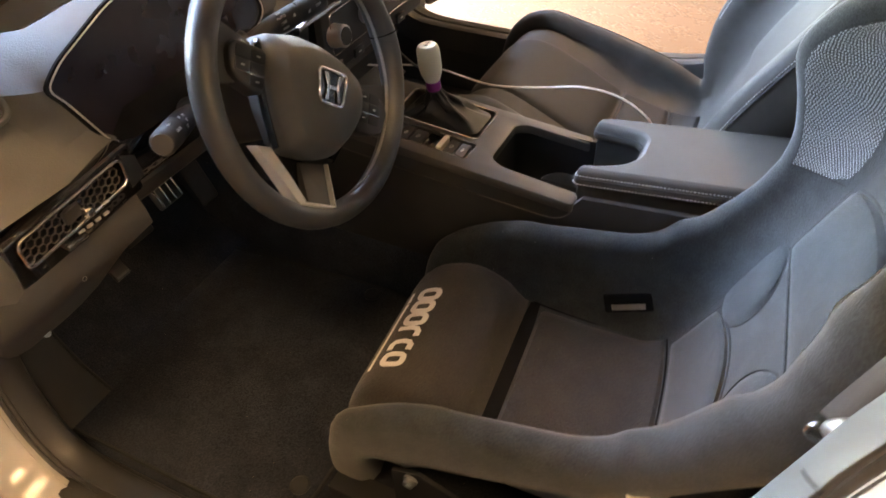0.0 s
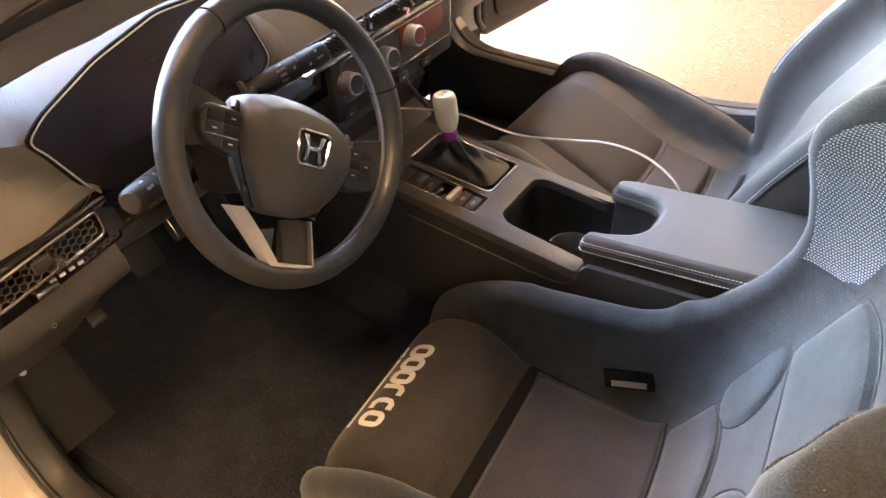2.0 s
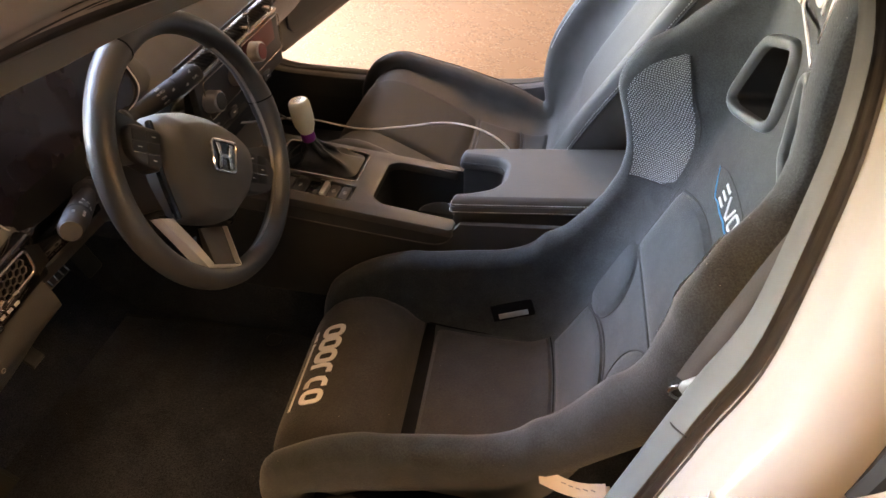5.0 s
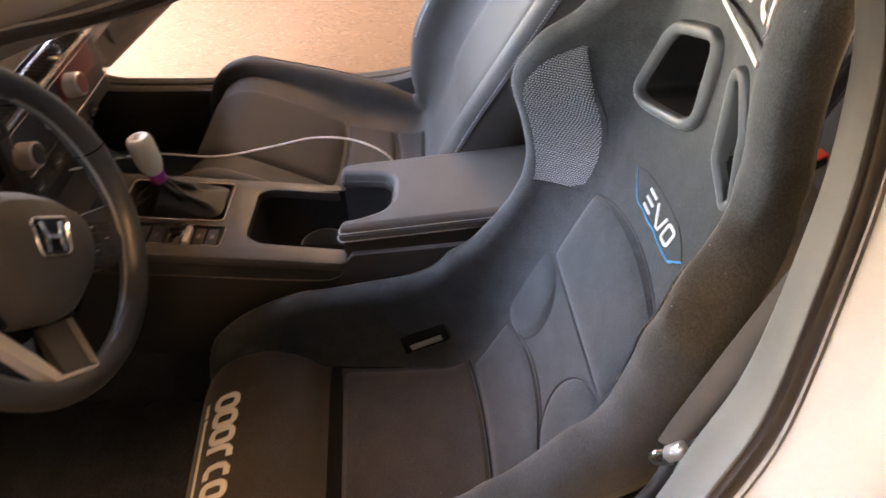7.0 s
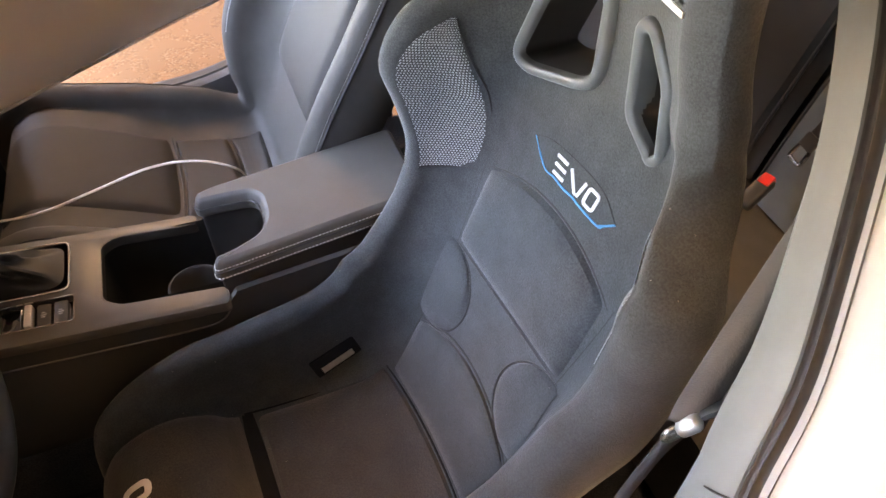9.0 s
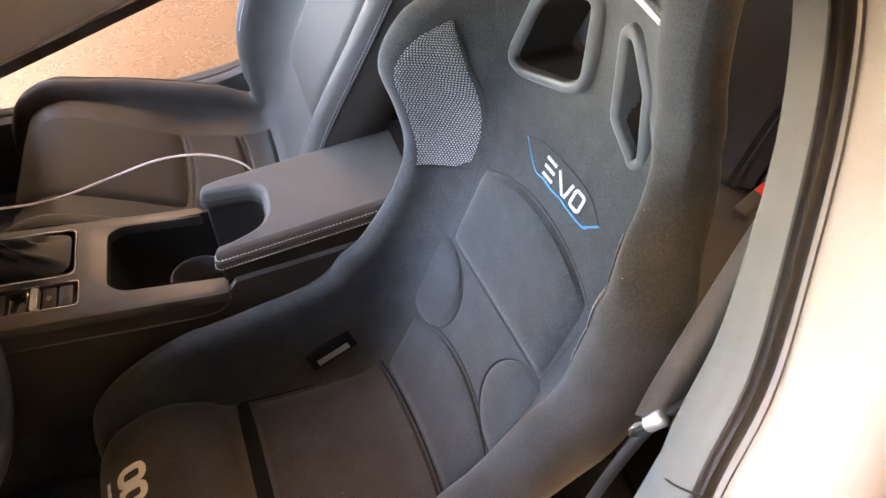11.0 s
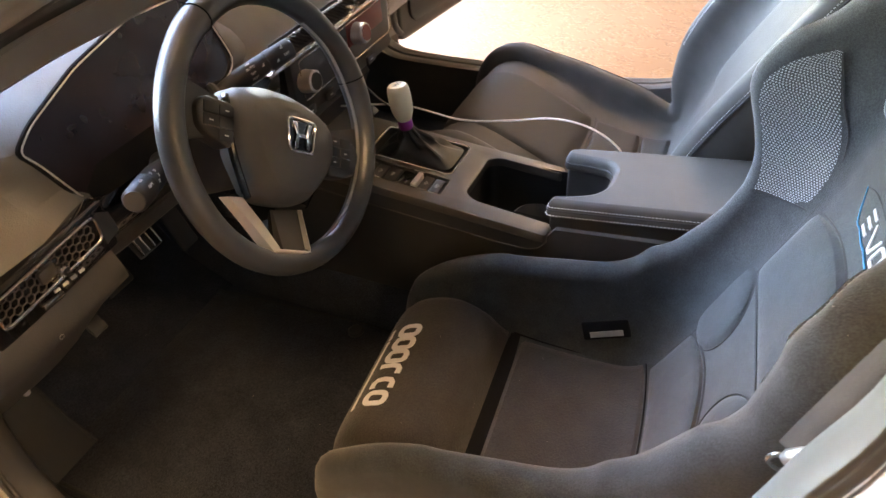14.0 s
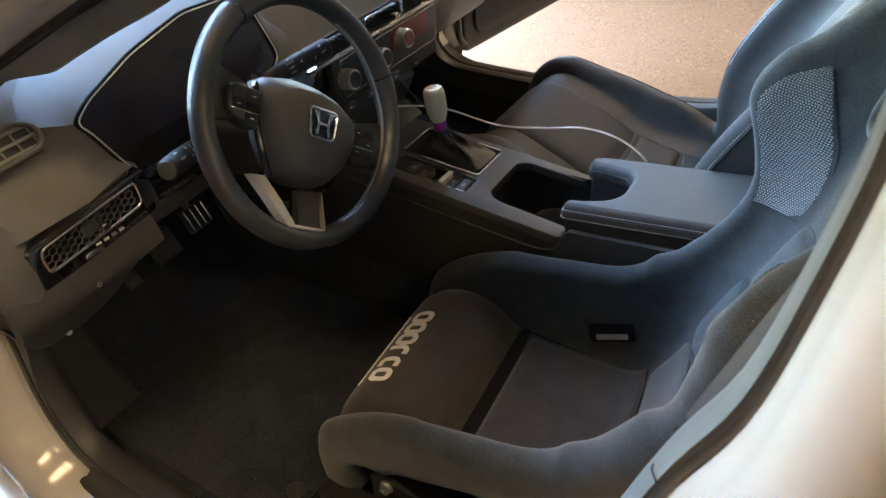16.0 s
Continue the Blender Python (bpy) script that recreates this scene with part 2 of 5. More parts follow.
def loft(rows, closed=False, cap=False, bm=None):
    """A skin over rows of points; closed: each row is a ring; cap: the two end rings are filled."""
    bm = bm or bmesh.new()
    uv = bm.loops.layers.uv.verify()
    vs = [[bm.verts.new(p) for p in row] for row in rows]
    n = len(rows[0])
    along = [0.0]
    for a, b in zip(rows, rows[1:]):
        along.append(along[-1] + (Vector(b[n // 2]) - Vector(a[n // 2])).length)
    for i in range(len(rows) - 1):
        across = 0.0
        for j in range(n if closed else n - 1):
            k = (j + 1) % n
            quad = [vs[i][j], vs[i][k], vs[i + 1][k], vs[i + 1][j]]
            if len(set(quad)) < 4:
                continue
            f = bm.faces.new(quad)
            step = (Vector(rows[i][k]) - Vector(rows[i][j])).length
            for loop, c in zip(f.loops, ((across, along[i]), (across + step, along[i]), (across + step, along[i + 1]), (across, along[i + 1]))):
                loop[uv].uv = c
            across += step
    if cap and closed:
        bm.faces.new(vs[0])
        bm.faces.new(list(reversed(vs[-1])))
    return bm


def box(x0, x1, y0, y1, z0, z1, bevel=0.003, bm=None, seg=2):
    new_bm = bmesh.new()
    bmesh.ops.create_cube(new_bm, size=1)
    for v in new_bm.verts:
        v.co = V(x0 + (v.co.x + 0.5) * (x1 - x0), y0 + (v.co.y + 0.5) * (y1 - y0), z0 + (v.co.z + 0.5) * (z1 - z0))
    if bevel:
        bmesh.ops.bevel(new_bm, geom=new_bm.edges[:], offset=bevel, segments=seg, affect="EDGES", profile=0.5)
    return merge(bm, new_bm)


def merge(bm, other):
    if bm is None:
        return other
    me = bpy.data.meshes.new("tmp")
    other.to_mesh(me)
    other.free()
    bm.from_mesh(me)
    bpy.data.meshes.remove(me)
    return bm


def prism(points, z0, z1, bevel=0.003, bm=None, seg=2):
    """A polygon of (x, y) raised from z0 to z1."""
    b = bmesh.new()
    f = b.faces.new([b.verts.new((x, y, z0)) for x, y in points])
    top = bmesh.ops.extrude_face_region(b, geom=[f])
    bmesh.ops.translate(b, verts=[v for v in top["geom"] if isinstance(v, bmesh.types.BMVert)], vec=(0, 0, z1 - z0))
    bmesh.ops.recalc_face_normals(b, faces=b.faces)
    if bevel:
        edges = [e for e in b.edges if len(e.link_faces) == 2 and e.calc_face_angle(0) > radians(40)]
        bmesh.ops.bevel(b, geom=edges, offset=bevel, segments=seg, affect="EDGES", profile=0.5)
    return merge(bm, b)


def rounded(points, radius, n=5):
    """A polygon with its corners rounded."""
    out = []
    k = len(points)
    for i in range(k):
        a, b, c = (Vector(points[(i + d) % k]) for d in (-1, 0, 1))
        u, w = (a - b), (c - b)
        r = min(radius, 0.45 * u.length, 0.45 * w.length)
        p, q = b + u.normalized() * r, b + w.normalized() * r
        for s in range(n + 1):
            f = s / n
            out.append(tuple((1 - f) ** 2 * p + 2 * f * (1 - f) * b + f * f * q))
    return out


def smooth_path(points, steps=6, closed=False):
    pts = [Vector(p) for p in points]
    n = len(pts)
    out = []
    for i in range(n if closed else n - 1):
        p0, p1, p2, p3 = (pts[(i + d) % n] if closed else pts[min(max(i + d, 0), n - 1)] for d in (-1, 0, 1, 2))
        for s in range(steps):
            f = s / steps
            out.append(0.5 * ((2 * p1) + (p2 - p0) * f + (2 * p0 - 5 * p1 + 4 * p2 - p3) * f * f + (3 * p1 - p0 - 3 * p2 + p3) * f ** 3))
    if not closed:
        out.append(pts[-1])
    return out


def tube(points, radius, sides=10, closed=False, bm=None, flat=1.0):
    pts = [Vector(p) for p in points]
    rows = []
    n = len(pts)
    side = None
    for i, p in enumerate(pts):
        t = (pts[(i + 1) % n] - pts[i - 1]) if closed else (pts[min(i + 1, n - 1)] - pts[max(i - 1, 0)])
        t.normalize()
        if side is None:
            side = t.orthogonal().normalized()
        side = (side - t * side.dot(t)).normalized()
        up = t.cross(side)
        r = radius[i] if isinstance(radius, (list, tuple)) else radius
        rows.append([p + r * (math.cos(a) * side + flat * math.sin(a) * up) for a in (2 * math.pi * k / sides for k in range(sides))])
    if closed:
        b = loft(rows, True)
        b.verts.ensure_lookup_table()
        a, z = b.verts[:sides], b.verts[-sides:]
        for k in range(sides):
            b.faces.new([z[k], z[(k + 1) % sides], a[(k + 1) % sides], a[k]])
    else:
        b = loft(rows, True, True)
    return merge(bm, b)


def lathe(profile, sides=28, bm=None):
    """A body of revolution about z from (radius, height) pairs."""
    rows = [[V(r * math.cos(2 * math.pi * k / sides), r * math.sin(2 * math.pi * k / sides), z) for k in range(sides)] for r, z in profile]
    return merge(bm, loft(rows, True, True))


def placed(bm, m):
    bm.transform(m)
    return bm


def basis(origin, x, y, z):
    m = Matrix((x, y, z)).transposed().to_4x4()
    m.translation = origin
    return m


def bars(spots, height, bm=None):
    """Flat raised strips of (x, y, width, length, turn) on the plane z = 0."""
    for x, y, w, l, a in spots:
        b = box(-w / 2, w / 2, -l / 2, l / 2, -0.0004, height, bevel=0.0)
        b.transform(pose(x, y, 0, 0, 0, a))
        bm = merge(bm, b)
    return bm


# ---------------------------------------------------------------- ground and car shell
g = bmesh.new()
bmesh.ops.create_grid(g, x_segments=8, y_segments=8, size=400)
tagged(part("ground", g, FLOOR, smooth=False), "tan flake-speckled coated ground under the car", "ground", kind="structure")

# added, unseen garage shell: walls, ceiling and door opening that shape the light
def wall(name, x0, x1, y0, y1, z0, z1, material, label):
    tagged(part(name, box(x0, x1, y0, y1, z0, z1, 0), material, smooth=False), label, "wall" if "wall" in name else "ceiling" if "ceil" in name else "beam", kind="structure")


EDGE_X = -1.35
HIGH = 2.6
wall("wall_south", EDGE_X, 4.2, -2.75, -2.6, 0, HIGH, DIMWALL, "plain grey painted garage wall")
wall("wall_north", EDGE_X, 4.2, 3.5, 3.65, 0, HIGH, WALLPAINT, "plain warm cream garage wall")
wall("wall_east", 4.05, 4.2, -2.6, 3.5, 0, HIGH, BOUNCEWALL, "plain pale cream garage wall")
wall("wall_west_low", EDGE_X, EDGE_X + .15, -2.6, -.64, 0, HIGH, DIMWALL, "plain grey painted wall beside the open garage door")
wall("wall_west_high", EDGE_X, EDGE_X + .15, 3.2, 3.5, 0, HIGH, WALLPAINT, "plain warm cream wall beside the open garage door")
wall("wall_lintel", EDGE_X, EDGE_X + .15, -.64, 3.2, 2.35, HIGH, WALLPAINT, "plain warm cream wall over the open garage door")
wall("ceiling", EDGE_X, 4.2, -2.75, 3.65, HIGH, HIGH + .15, CEILPAINT, "plain pale garage ceiling")


def fill_light(x, y, power):
    """An added flat warm fill light under the ceiling, out of view."""
    lamp = thing("fill_light", (x, y, HIGH), "added unseen warm fill light with a white frame", "ceiling light", "garage ceiling lights")
    for a in (-1, 1):
        part("frame", box(x - .32, x + .32, y + a * .15 - .012, y + a * .15 + .012, HIGH - .05, HIGH - .001, .003), WHITE, lamp)
        part("frame", box(x + a * .31 - .012, x + a * .31 + .012, y - .137, y + .137, HIGH - .05, HIGH - .001, .003), WHITE, lamp)
    part("diffuser", box(x - .296, x + .296, y - .136, y + .136, HIGH - .030, HIGH - .012, .002), FILLGLOW, lamp, "glowing warm panel of the added fill light")
    bulb = new("fill_lamp", bpy.data.lights.new("fill_lamp", "AREA"))
    bulb.data.shape, bulb.data.size, bulb.data.size_y = "RECTANGLE", .58, .26
    bulb.data.energy, bulb.data.color = power, (1.0, 0.84, 0.64)
    bulb.location = (x, y, HIGH - .06)


for lx, ly, power in ((.55, -.95, .015), (2.4, -1.0, .015), (.6, 2.5, .20)):
    fill_light(lx, ly, power)

body = thing("car_body", (0.3, 0.37, 0.0), "pearl white car body with open doors and black seals", "car body")


def jamb_y(z):
    return -0.30 + (0.35 * (z - 0.87) if z > 0.87 else 0.13 * (z - 0.87))


LOOP = [(-.24, .385), (-.05, .385), (.15, .39), (.30, .42), (.40, .475), (.485, .571), (.542, .743), (.583, .875), (.620, .955),
        (.638, 1.045), (.648, 1.13), (.642, 1.20), (.61, 1.255), (.52, 1.262), (.43, 1.245), (.346, 1.224), (.253, 1.198),
        (.188, 1.185), (.073, 1.148), (-.05, 1.098), (-.15, 1.05), (-.25, 1.0), (-.36, .93), (-.40, .84), (-.38, .72),
        (-.355, .60), (-.345, .50), (-.31, .42)]
CENTRE = 0.37
FAR_LOOP = [(-.36, .452), (-.05, .452), (.15, .455), (.30, .470), (.40, .505)] + LOOP[5:21] + [(-.28, 1.0), (-.42, .93), (-.50, .84), (-.515, .72), (-.520, .60), (-.510, .52), (-.465, .466)]


def jamb_strip(offsets, mirror=False, first=0.0, last=1.0):
    """A strip round the door opening; offsets: (outwards from the opening, sideways) pairs of its section."""
    path = smooth_path([(x, z) for x, z in (FAR_LOOP if mirror else LOOP)], 5, closed=True)
    n = len(path)
    rows = []
    for i in range(int(first * n), int(last * n) + 1):
        p = path[i % n]
        t = (path[(i + 1) % n] - path[(i - 1) % n]).normalized()
        out = Vector((t.y, -t.x))
        row = []
        for o, dy in offsets:
            if p.x < .5 and dy < -.035:
                o += .012 * min(1, max(0, (p.y - 1.10) / .08))
            if dy > 0 and p.y > 1.0 and p.x < .45:
                o -= .022 * min(1, max(.2, (.30 - p.x) / .30)) * min(1, (p.y - 1.0) / .04)
            q = p + out * o
            # the pillar trim narrows upwards; the roof rail's outer face turns under
            if p.x > .5 and dy > 0:
                dy *= 1 - .8 * min(1, max(0, (p.y - .93) / .17))
            if p.x < .5 and o > .033:
                dy -= .9 * (o - .033) * min(1, max(0, (p.y - 1.10) / .08))
            y = jamb_y(p.y) + dy
            row.append(V(q.x, 2 * CENTRE - y if mirror else y, q.y))
        rows.append(row)
    return loft(rows)


def section_arc(cx, cy, r, a0, a1, n=6):
    return [(cx + r * math.cos(radians(a0 + (a1 - a0) * k / n)), cy + r * math.sin(radians(a0 + (a1 - a0) * k / n))) for k in range(n + 1)]


TRIM_SEC = [(.06, .032), (.02, .026), (.004, .018), (.001, .010), (.002, .002), (.003, -.006), (.004, -.012), (.007, -.018), (.012, -.020)]
SEAL_SEC = section_arc(.009, -.0225, .003, 150, -60, 5) + section_arc(.0125, -.031, .0065, 140, -100, 7)
PAINT_SEC = [(.015, -.030), (.014, -.039), (.016, -.050), (.019, -.058), (.019, -.074), (.024, -.090), (.033, -.100), (.050, -.108), (.072, -.110), (.086, -.102), (.092, -.03)]
for far in (False, True):
    part("pillar_trim", jamb_strip(TRIM_SEC, far, 7.15 / 28, 22.0 / 28), TRIM, body, "pale grey moulded pillar trim")
    part("sill_trim", jamb_strip(TRIM_SEC, far, 22.05 / 28, 31.95 / 28), PLASTIC, body, "black moulded sill trim")
    part("lower_pillar_trim", jamb_strip(TRIM_SEC, far, 32.0 / 28, 35.1 / 28), TRIM, body, "pale grey lower pillar trim")
    part("door_seal", jamb_strip(SEAL_SEC, far), RUBBER, body, "black rubber door seal")
    if far:
        part("door_jamb", jamb_strip(PAINT_SEC, far, 6.0 / 28, 26.4 / 28), PAINT, body, "glossy pearl white door jamb")
        part("sill_cover", jamb_strip(PAINT_SEC, far, 26.45 / 28, 33.95 / 28), PLASTIC, body, "black plastic sill cover")
    else:
        part("door_jamb", jamb_strip(PAINT_SEC, far), PAINT, body, "glossy pearl white door jamb")

# seam between the upper and lower pillar trim
seam = [V(.582, -.291, .860), V(.582, -.298, .864), V(.583, -.309, .872), V(.590, -.3245, .882)]
part("trim_seam", tube(smooth_path(seam, 4), 0.0009, 6), DARK, body)

# floor pan, sills, tunnel, firewall, roof, rear shelf and side walls
fl = box(-1.15, 1.9, -0.335, 1.075, 0.235, 0.268, 0.004)
part("floor_pan", fl, CARPET, body, "black carpeted floor")
for far in (False, True):
    y0, y1 = (-0.52, -0.44) if not far else (1.18, 1.26)
    part("rocker_panel", box(-0.55, 0.62, y0, y1, 0.20, 0.345, 0.03, seg=4), PAINT, body, "pearl white rocker panel")
    y0, y1 = (-0.42, -0.335) if not far else (1.075, 1.16)
    part("inner_sill", box(-0.6, 0.75, y0, y1, 0.22, 0.438 if far else 0.375, 0.012, seg=3), PLASTIC, body, "black plastic sill cover")
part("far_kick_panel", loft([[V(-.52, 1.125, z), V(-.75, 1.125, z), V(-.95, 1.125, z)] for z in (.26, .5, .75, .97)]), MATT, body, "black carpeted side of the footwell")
fw = loft([[V(-0.62, y, 0.26), V(-0.80, y, 0.42), V(-0.92, y, 0.60), V(-0.95, y, 1.0)] for y in (-0.40, 1.14)])
part("firewall", fw, CARPET, body)
roof_rows = []
for x, z in ((-.02, 1.262), (.10, 1.32), (.30, 1.375), (.60, 1.40), (1.0, 1.40), (1.5, 1.34), (2.0, 1.20)):
    roof_rows.append([V(x, CENTRE + (CENTRE - y) * -1, z + dz) for y, dz in ((-.14, -.06), (-.05, -.01), (.37, .015), (.79, -.01), (.88, -.06))])
part("headliner", loft(roof_rows), HEAD, body, "pale cloth roof lining")
part("roof", placed(loft(roof_rows), pose(0, 0, 0.025)), PAINT, body, "pearl white roof")
for far in (False, True):
    wall = []
    for x in (0.74, 1.0, 1.4, 1.9):
        row = [V(x, -.42, .30), V(x, -.44, .6), V(x, -.40, .87)]
        wall.append([V(p.x, 2 * CENTRE - p.y, p.z) if far else p for p in row])
    if far:
        part("quarter_panel", loft(wall), PAINT, body)
    cowl = [[V(x, (2 * CENTRE - y) if far else y, z) for y, z in ((-.47, .2), (-.49, .5), (-.46, .84), (-.36, .97))] for x in (-.50, -.9, -1.6)]
    part("front_wing", loft(cowl), PAINT, body, "pearl white front wing")
back = loft([[V(1.9, y, .3), V(1.95, y, .8), V(2.0, y, 1.2)] for y in (-.4, 1.14)])
part("tail_panel", back, DARK, body)
bonnet = loft([[V(-.98, y, .99), V(-1.3, y, .95), V(-1.9, y, .86), V(-2.0, y, .5)] for y in (-.42, .37, 1.16)])
part("bonnet", bonnet, PAINT, body, "pearl white bonnet")
ws = loft([[V(-.93, CENTRE + s * .66, .99), V(-.45, CENTRE + s * .58, 1.14), V(-.01, CENTRE + s * .49, 1.265)] for s in (-1, -.5, 0, .5, 1)])
pane = part("windscreen", ws, GLASS, body, "clear windscreen glass")
pane.visible_shadow = False

# striker loop and rear door hinge on the pillar
st = tube(smooth_path([V(.566, -.385, .748), V(.563, -.414, .752), V(.578, -.418, .762), V(.586, -.390, .770)], 5), 0.005, 8)
st = box(.562, .600, -.396, -.384, .738, .786, 0.003, st)
part("door_striker", st, STEEL, body, "bright steel door striker")
hg = thing("rear_door_hinge", (.647, -.425, .83), "steel rear door hinge with two bolts", "door hinge")
part("leaf", box(.630, .656, -.408, -.372, .808, .866, .005, seg=3), STEEL, hg)
part("knuckle", tube([V(.655, -.412, .800), V(.657, -.412, .872)], .0075, 14), STEEL, hg)
for bx, bz in ((.636, .824), (.640, .852)):
    part("bolt", placed(lathe([(.009, 0), (.010, .004), (.007, .007), (.006, .010)], 6), basis(V(bx, -.408, bz), V(1, 0, 0), V(0, 0, 1), V(0, -1, 0))), STEEL, hg, "hexagonal bolt", smooth=False)
sticker = None
for k in range(13):
    sticker = merge(sticker, placed(box(-.0003, .0003, -.0062, .0062, -.0020, .0020, 0.0), pose(.5855 + .0016 * k, -.385 + .0006 * k, .812 + .0058 * k, 0, 14, -10)))
part("sticker", sticker, THREAD, body, "faint grey printed label bars")

# rear driver-side door, closed behind the pillar
rd = thing("rear_door", (1.0, -0.46, 0.3), "closed pearl white rear car door with dark window", "car door")
EDGE = [(.55, .33), (.572, .50), (.598, .70), (.619, .82), (.627, .87), (.640, .920), (.660, .943), (.684, .957), (.708, .969), (.76, .982)]


def skin_y(z):
    return float(np.interp(z, (.33, .5, .7, .85, .93, .985), (-.462, -.476, -.472, -.455, -.436, -.417)))


rows = []
for p in smooth_path(EDGE, 5):
    rows.append([V(p.x + dx, skin_y(p.y) + dy, p.y) for dx, dy in ((.003, .024), (.0, .020), (.0, .010), (.0008, .005), (.0035, .0014), (.009, 0), (.03, 0), (.10, 0), (.35, 0), (.90, 0))])
for lift, dy in ((.003, .003), (.004, .010), (.004, .016)):
    rows.append([q + V(0, dy, lift) for q in rows[-1 if lift == .003 else -2 if dy == .010 else -3]])
part("door_skin", loft(rows), PAINT, rd, "pearl white outer skin")
part("door_lining", box(.705, 1.5, -.395, -.372, .36, .968, .008), PLASTIC, rd, "black inner door lining")
part("belt_moulding", tube([V(.722, -.424, .968), V(.80, -.4215, .984), V(1.5, -.421, .992)], .0075, 10), GLOSS, rd, "glossy black belt moulding")
part("weather_strip", tube([V(.712, -.403, .985), V(.80, -.401, .998), V(1.5, -.400, 1.004)], .0070, 10), TRIM, rd, "grey rubber weather strip")
part("window_frame", tube(smooth_path([V(.700, -.382, .92), V(.714, -.374, .99), V(.728, -.335, 1.08), V(.745, -.25, 1.25), V(.85, -.19, 1.33), V(1.2, -.19, 1.33), V(1.5, -.28, 1.2)], 5), .013, 8), DARK, rd, "matt black window frame")

# front passenger door, standing open
pd = thing("passenger_door", (-0.55, 1.2, 0.4), "open passenger door with black lining and white edge", "car door")
hinge = pose(-.545, 1.165, 0, 0, 0, 83)
part("door_skin", placed(box(.02, 1.02, .045, .060, .40, .90, .006), hinge), PAINT, pd, "pearl white outer skin")
part("shut_face", placed(loft([[V(.0, .05, z), V(-.004, .01, z), V(.004, -.020, z), V(.030, -.034, z), V(.072, -.036, z), V(.075, .0, z)] for z in (.46, .48, .6, .75, .90)], True, True), hinge), PAINT, pd, "pearl white door edge")
lining = prism(rounded([(.070, .425), (1.0, .415), (1.0, .90), (.070, .90)], .035, 5), -.045, .040, .012, seg=3)
part("door_lining", placed(lining, hinge @ Matrix(((1, 0, 0, 0), (0, 0, 1, 0), (0, 1, 0, 0), (0, 0, 0, 1)))), PLASTIC, pd, "black moulded door lining")
inset = prism(rounded([(.12, .47), (.95, .46), (.95, .88), (.12, .88)], .05, 5), .044, .056, .006, seg=2)
for v in inset.verts:
    v.co = V(v.co.x, -v.co.z, v.co.y)
part("door_pocket", placed(inset, hinge), DARK, pd, "dark lower door pocket")
part("armrest", placed(box(.25, .75, -.11, -.05, .66, .71, .015, seg=3), hinge), LEATHER, pd)
part("door_seal", placed(tube(smooth_path([V(.050, -.040, .89), V(.048, -.040, .56), V(.052, -.040, .49), V(.075, -.042, .455)], 5), .010, 8), hinge), RUBBER, pd, "black rubber door seal")


# ---------------------------------------------------------------- seats
def seat_frame(stations, steps=4):
    """Stations (x, z, lean, height, inner half width, rim half width) smoothed into a dense list."""
    pts = smooth_path([(*s,) if len(s) == 3 else s for s in [tuple(s[:3]) for s in stations]], steps)
    rest = smooth_path([tuple(s[3:6]) for s in stations], steps)
    return [(p.x, p.y, radians(p.z), max(r.x, 0.0), r.y, r.z) for p, r in zip(pts, rest)]


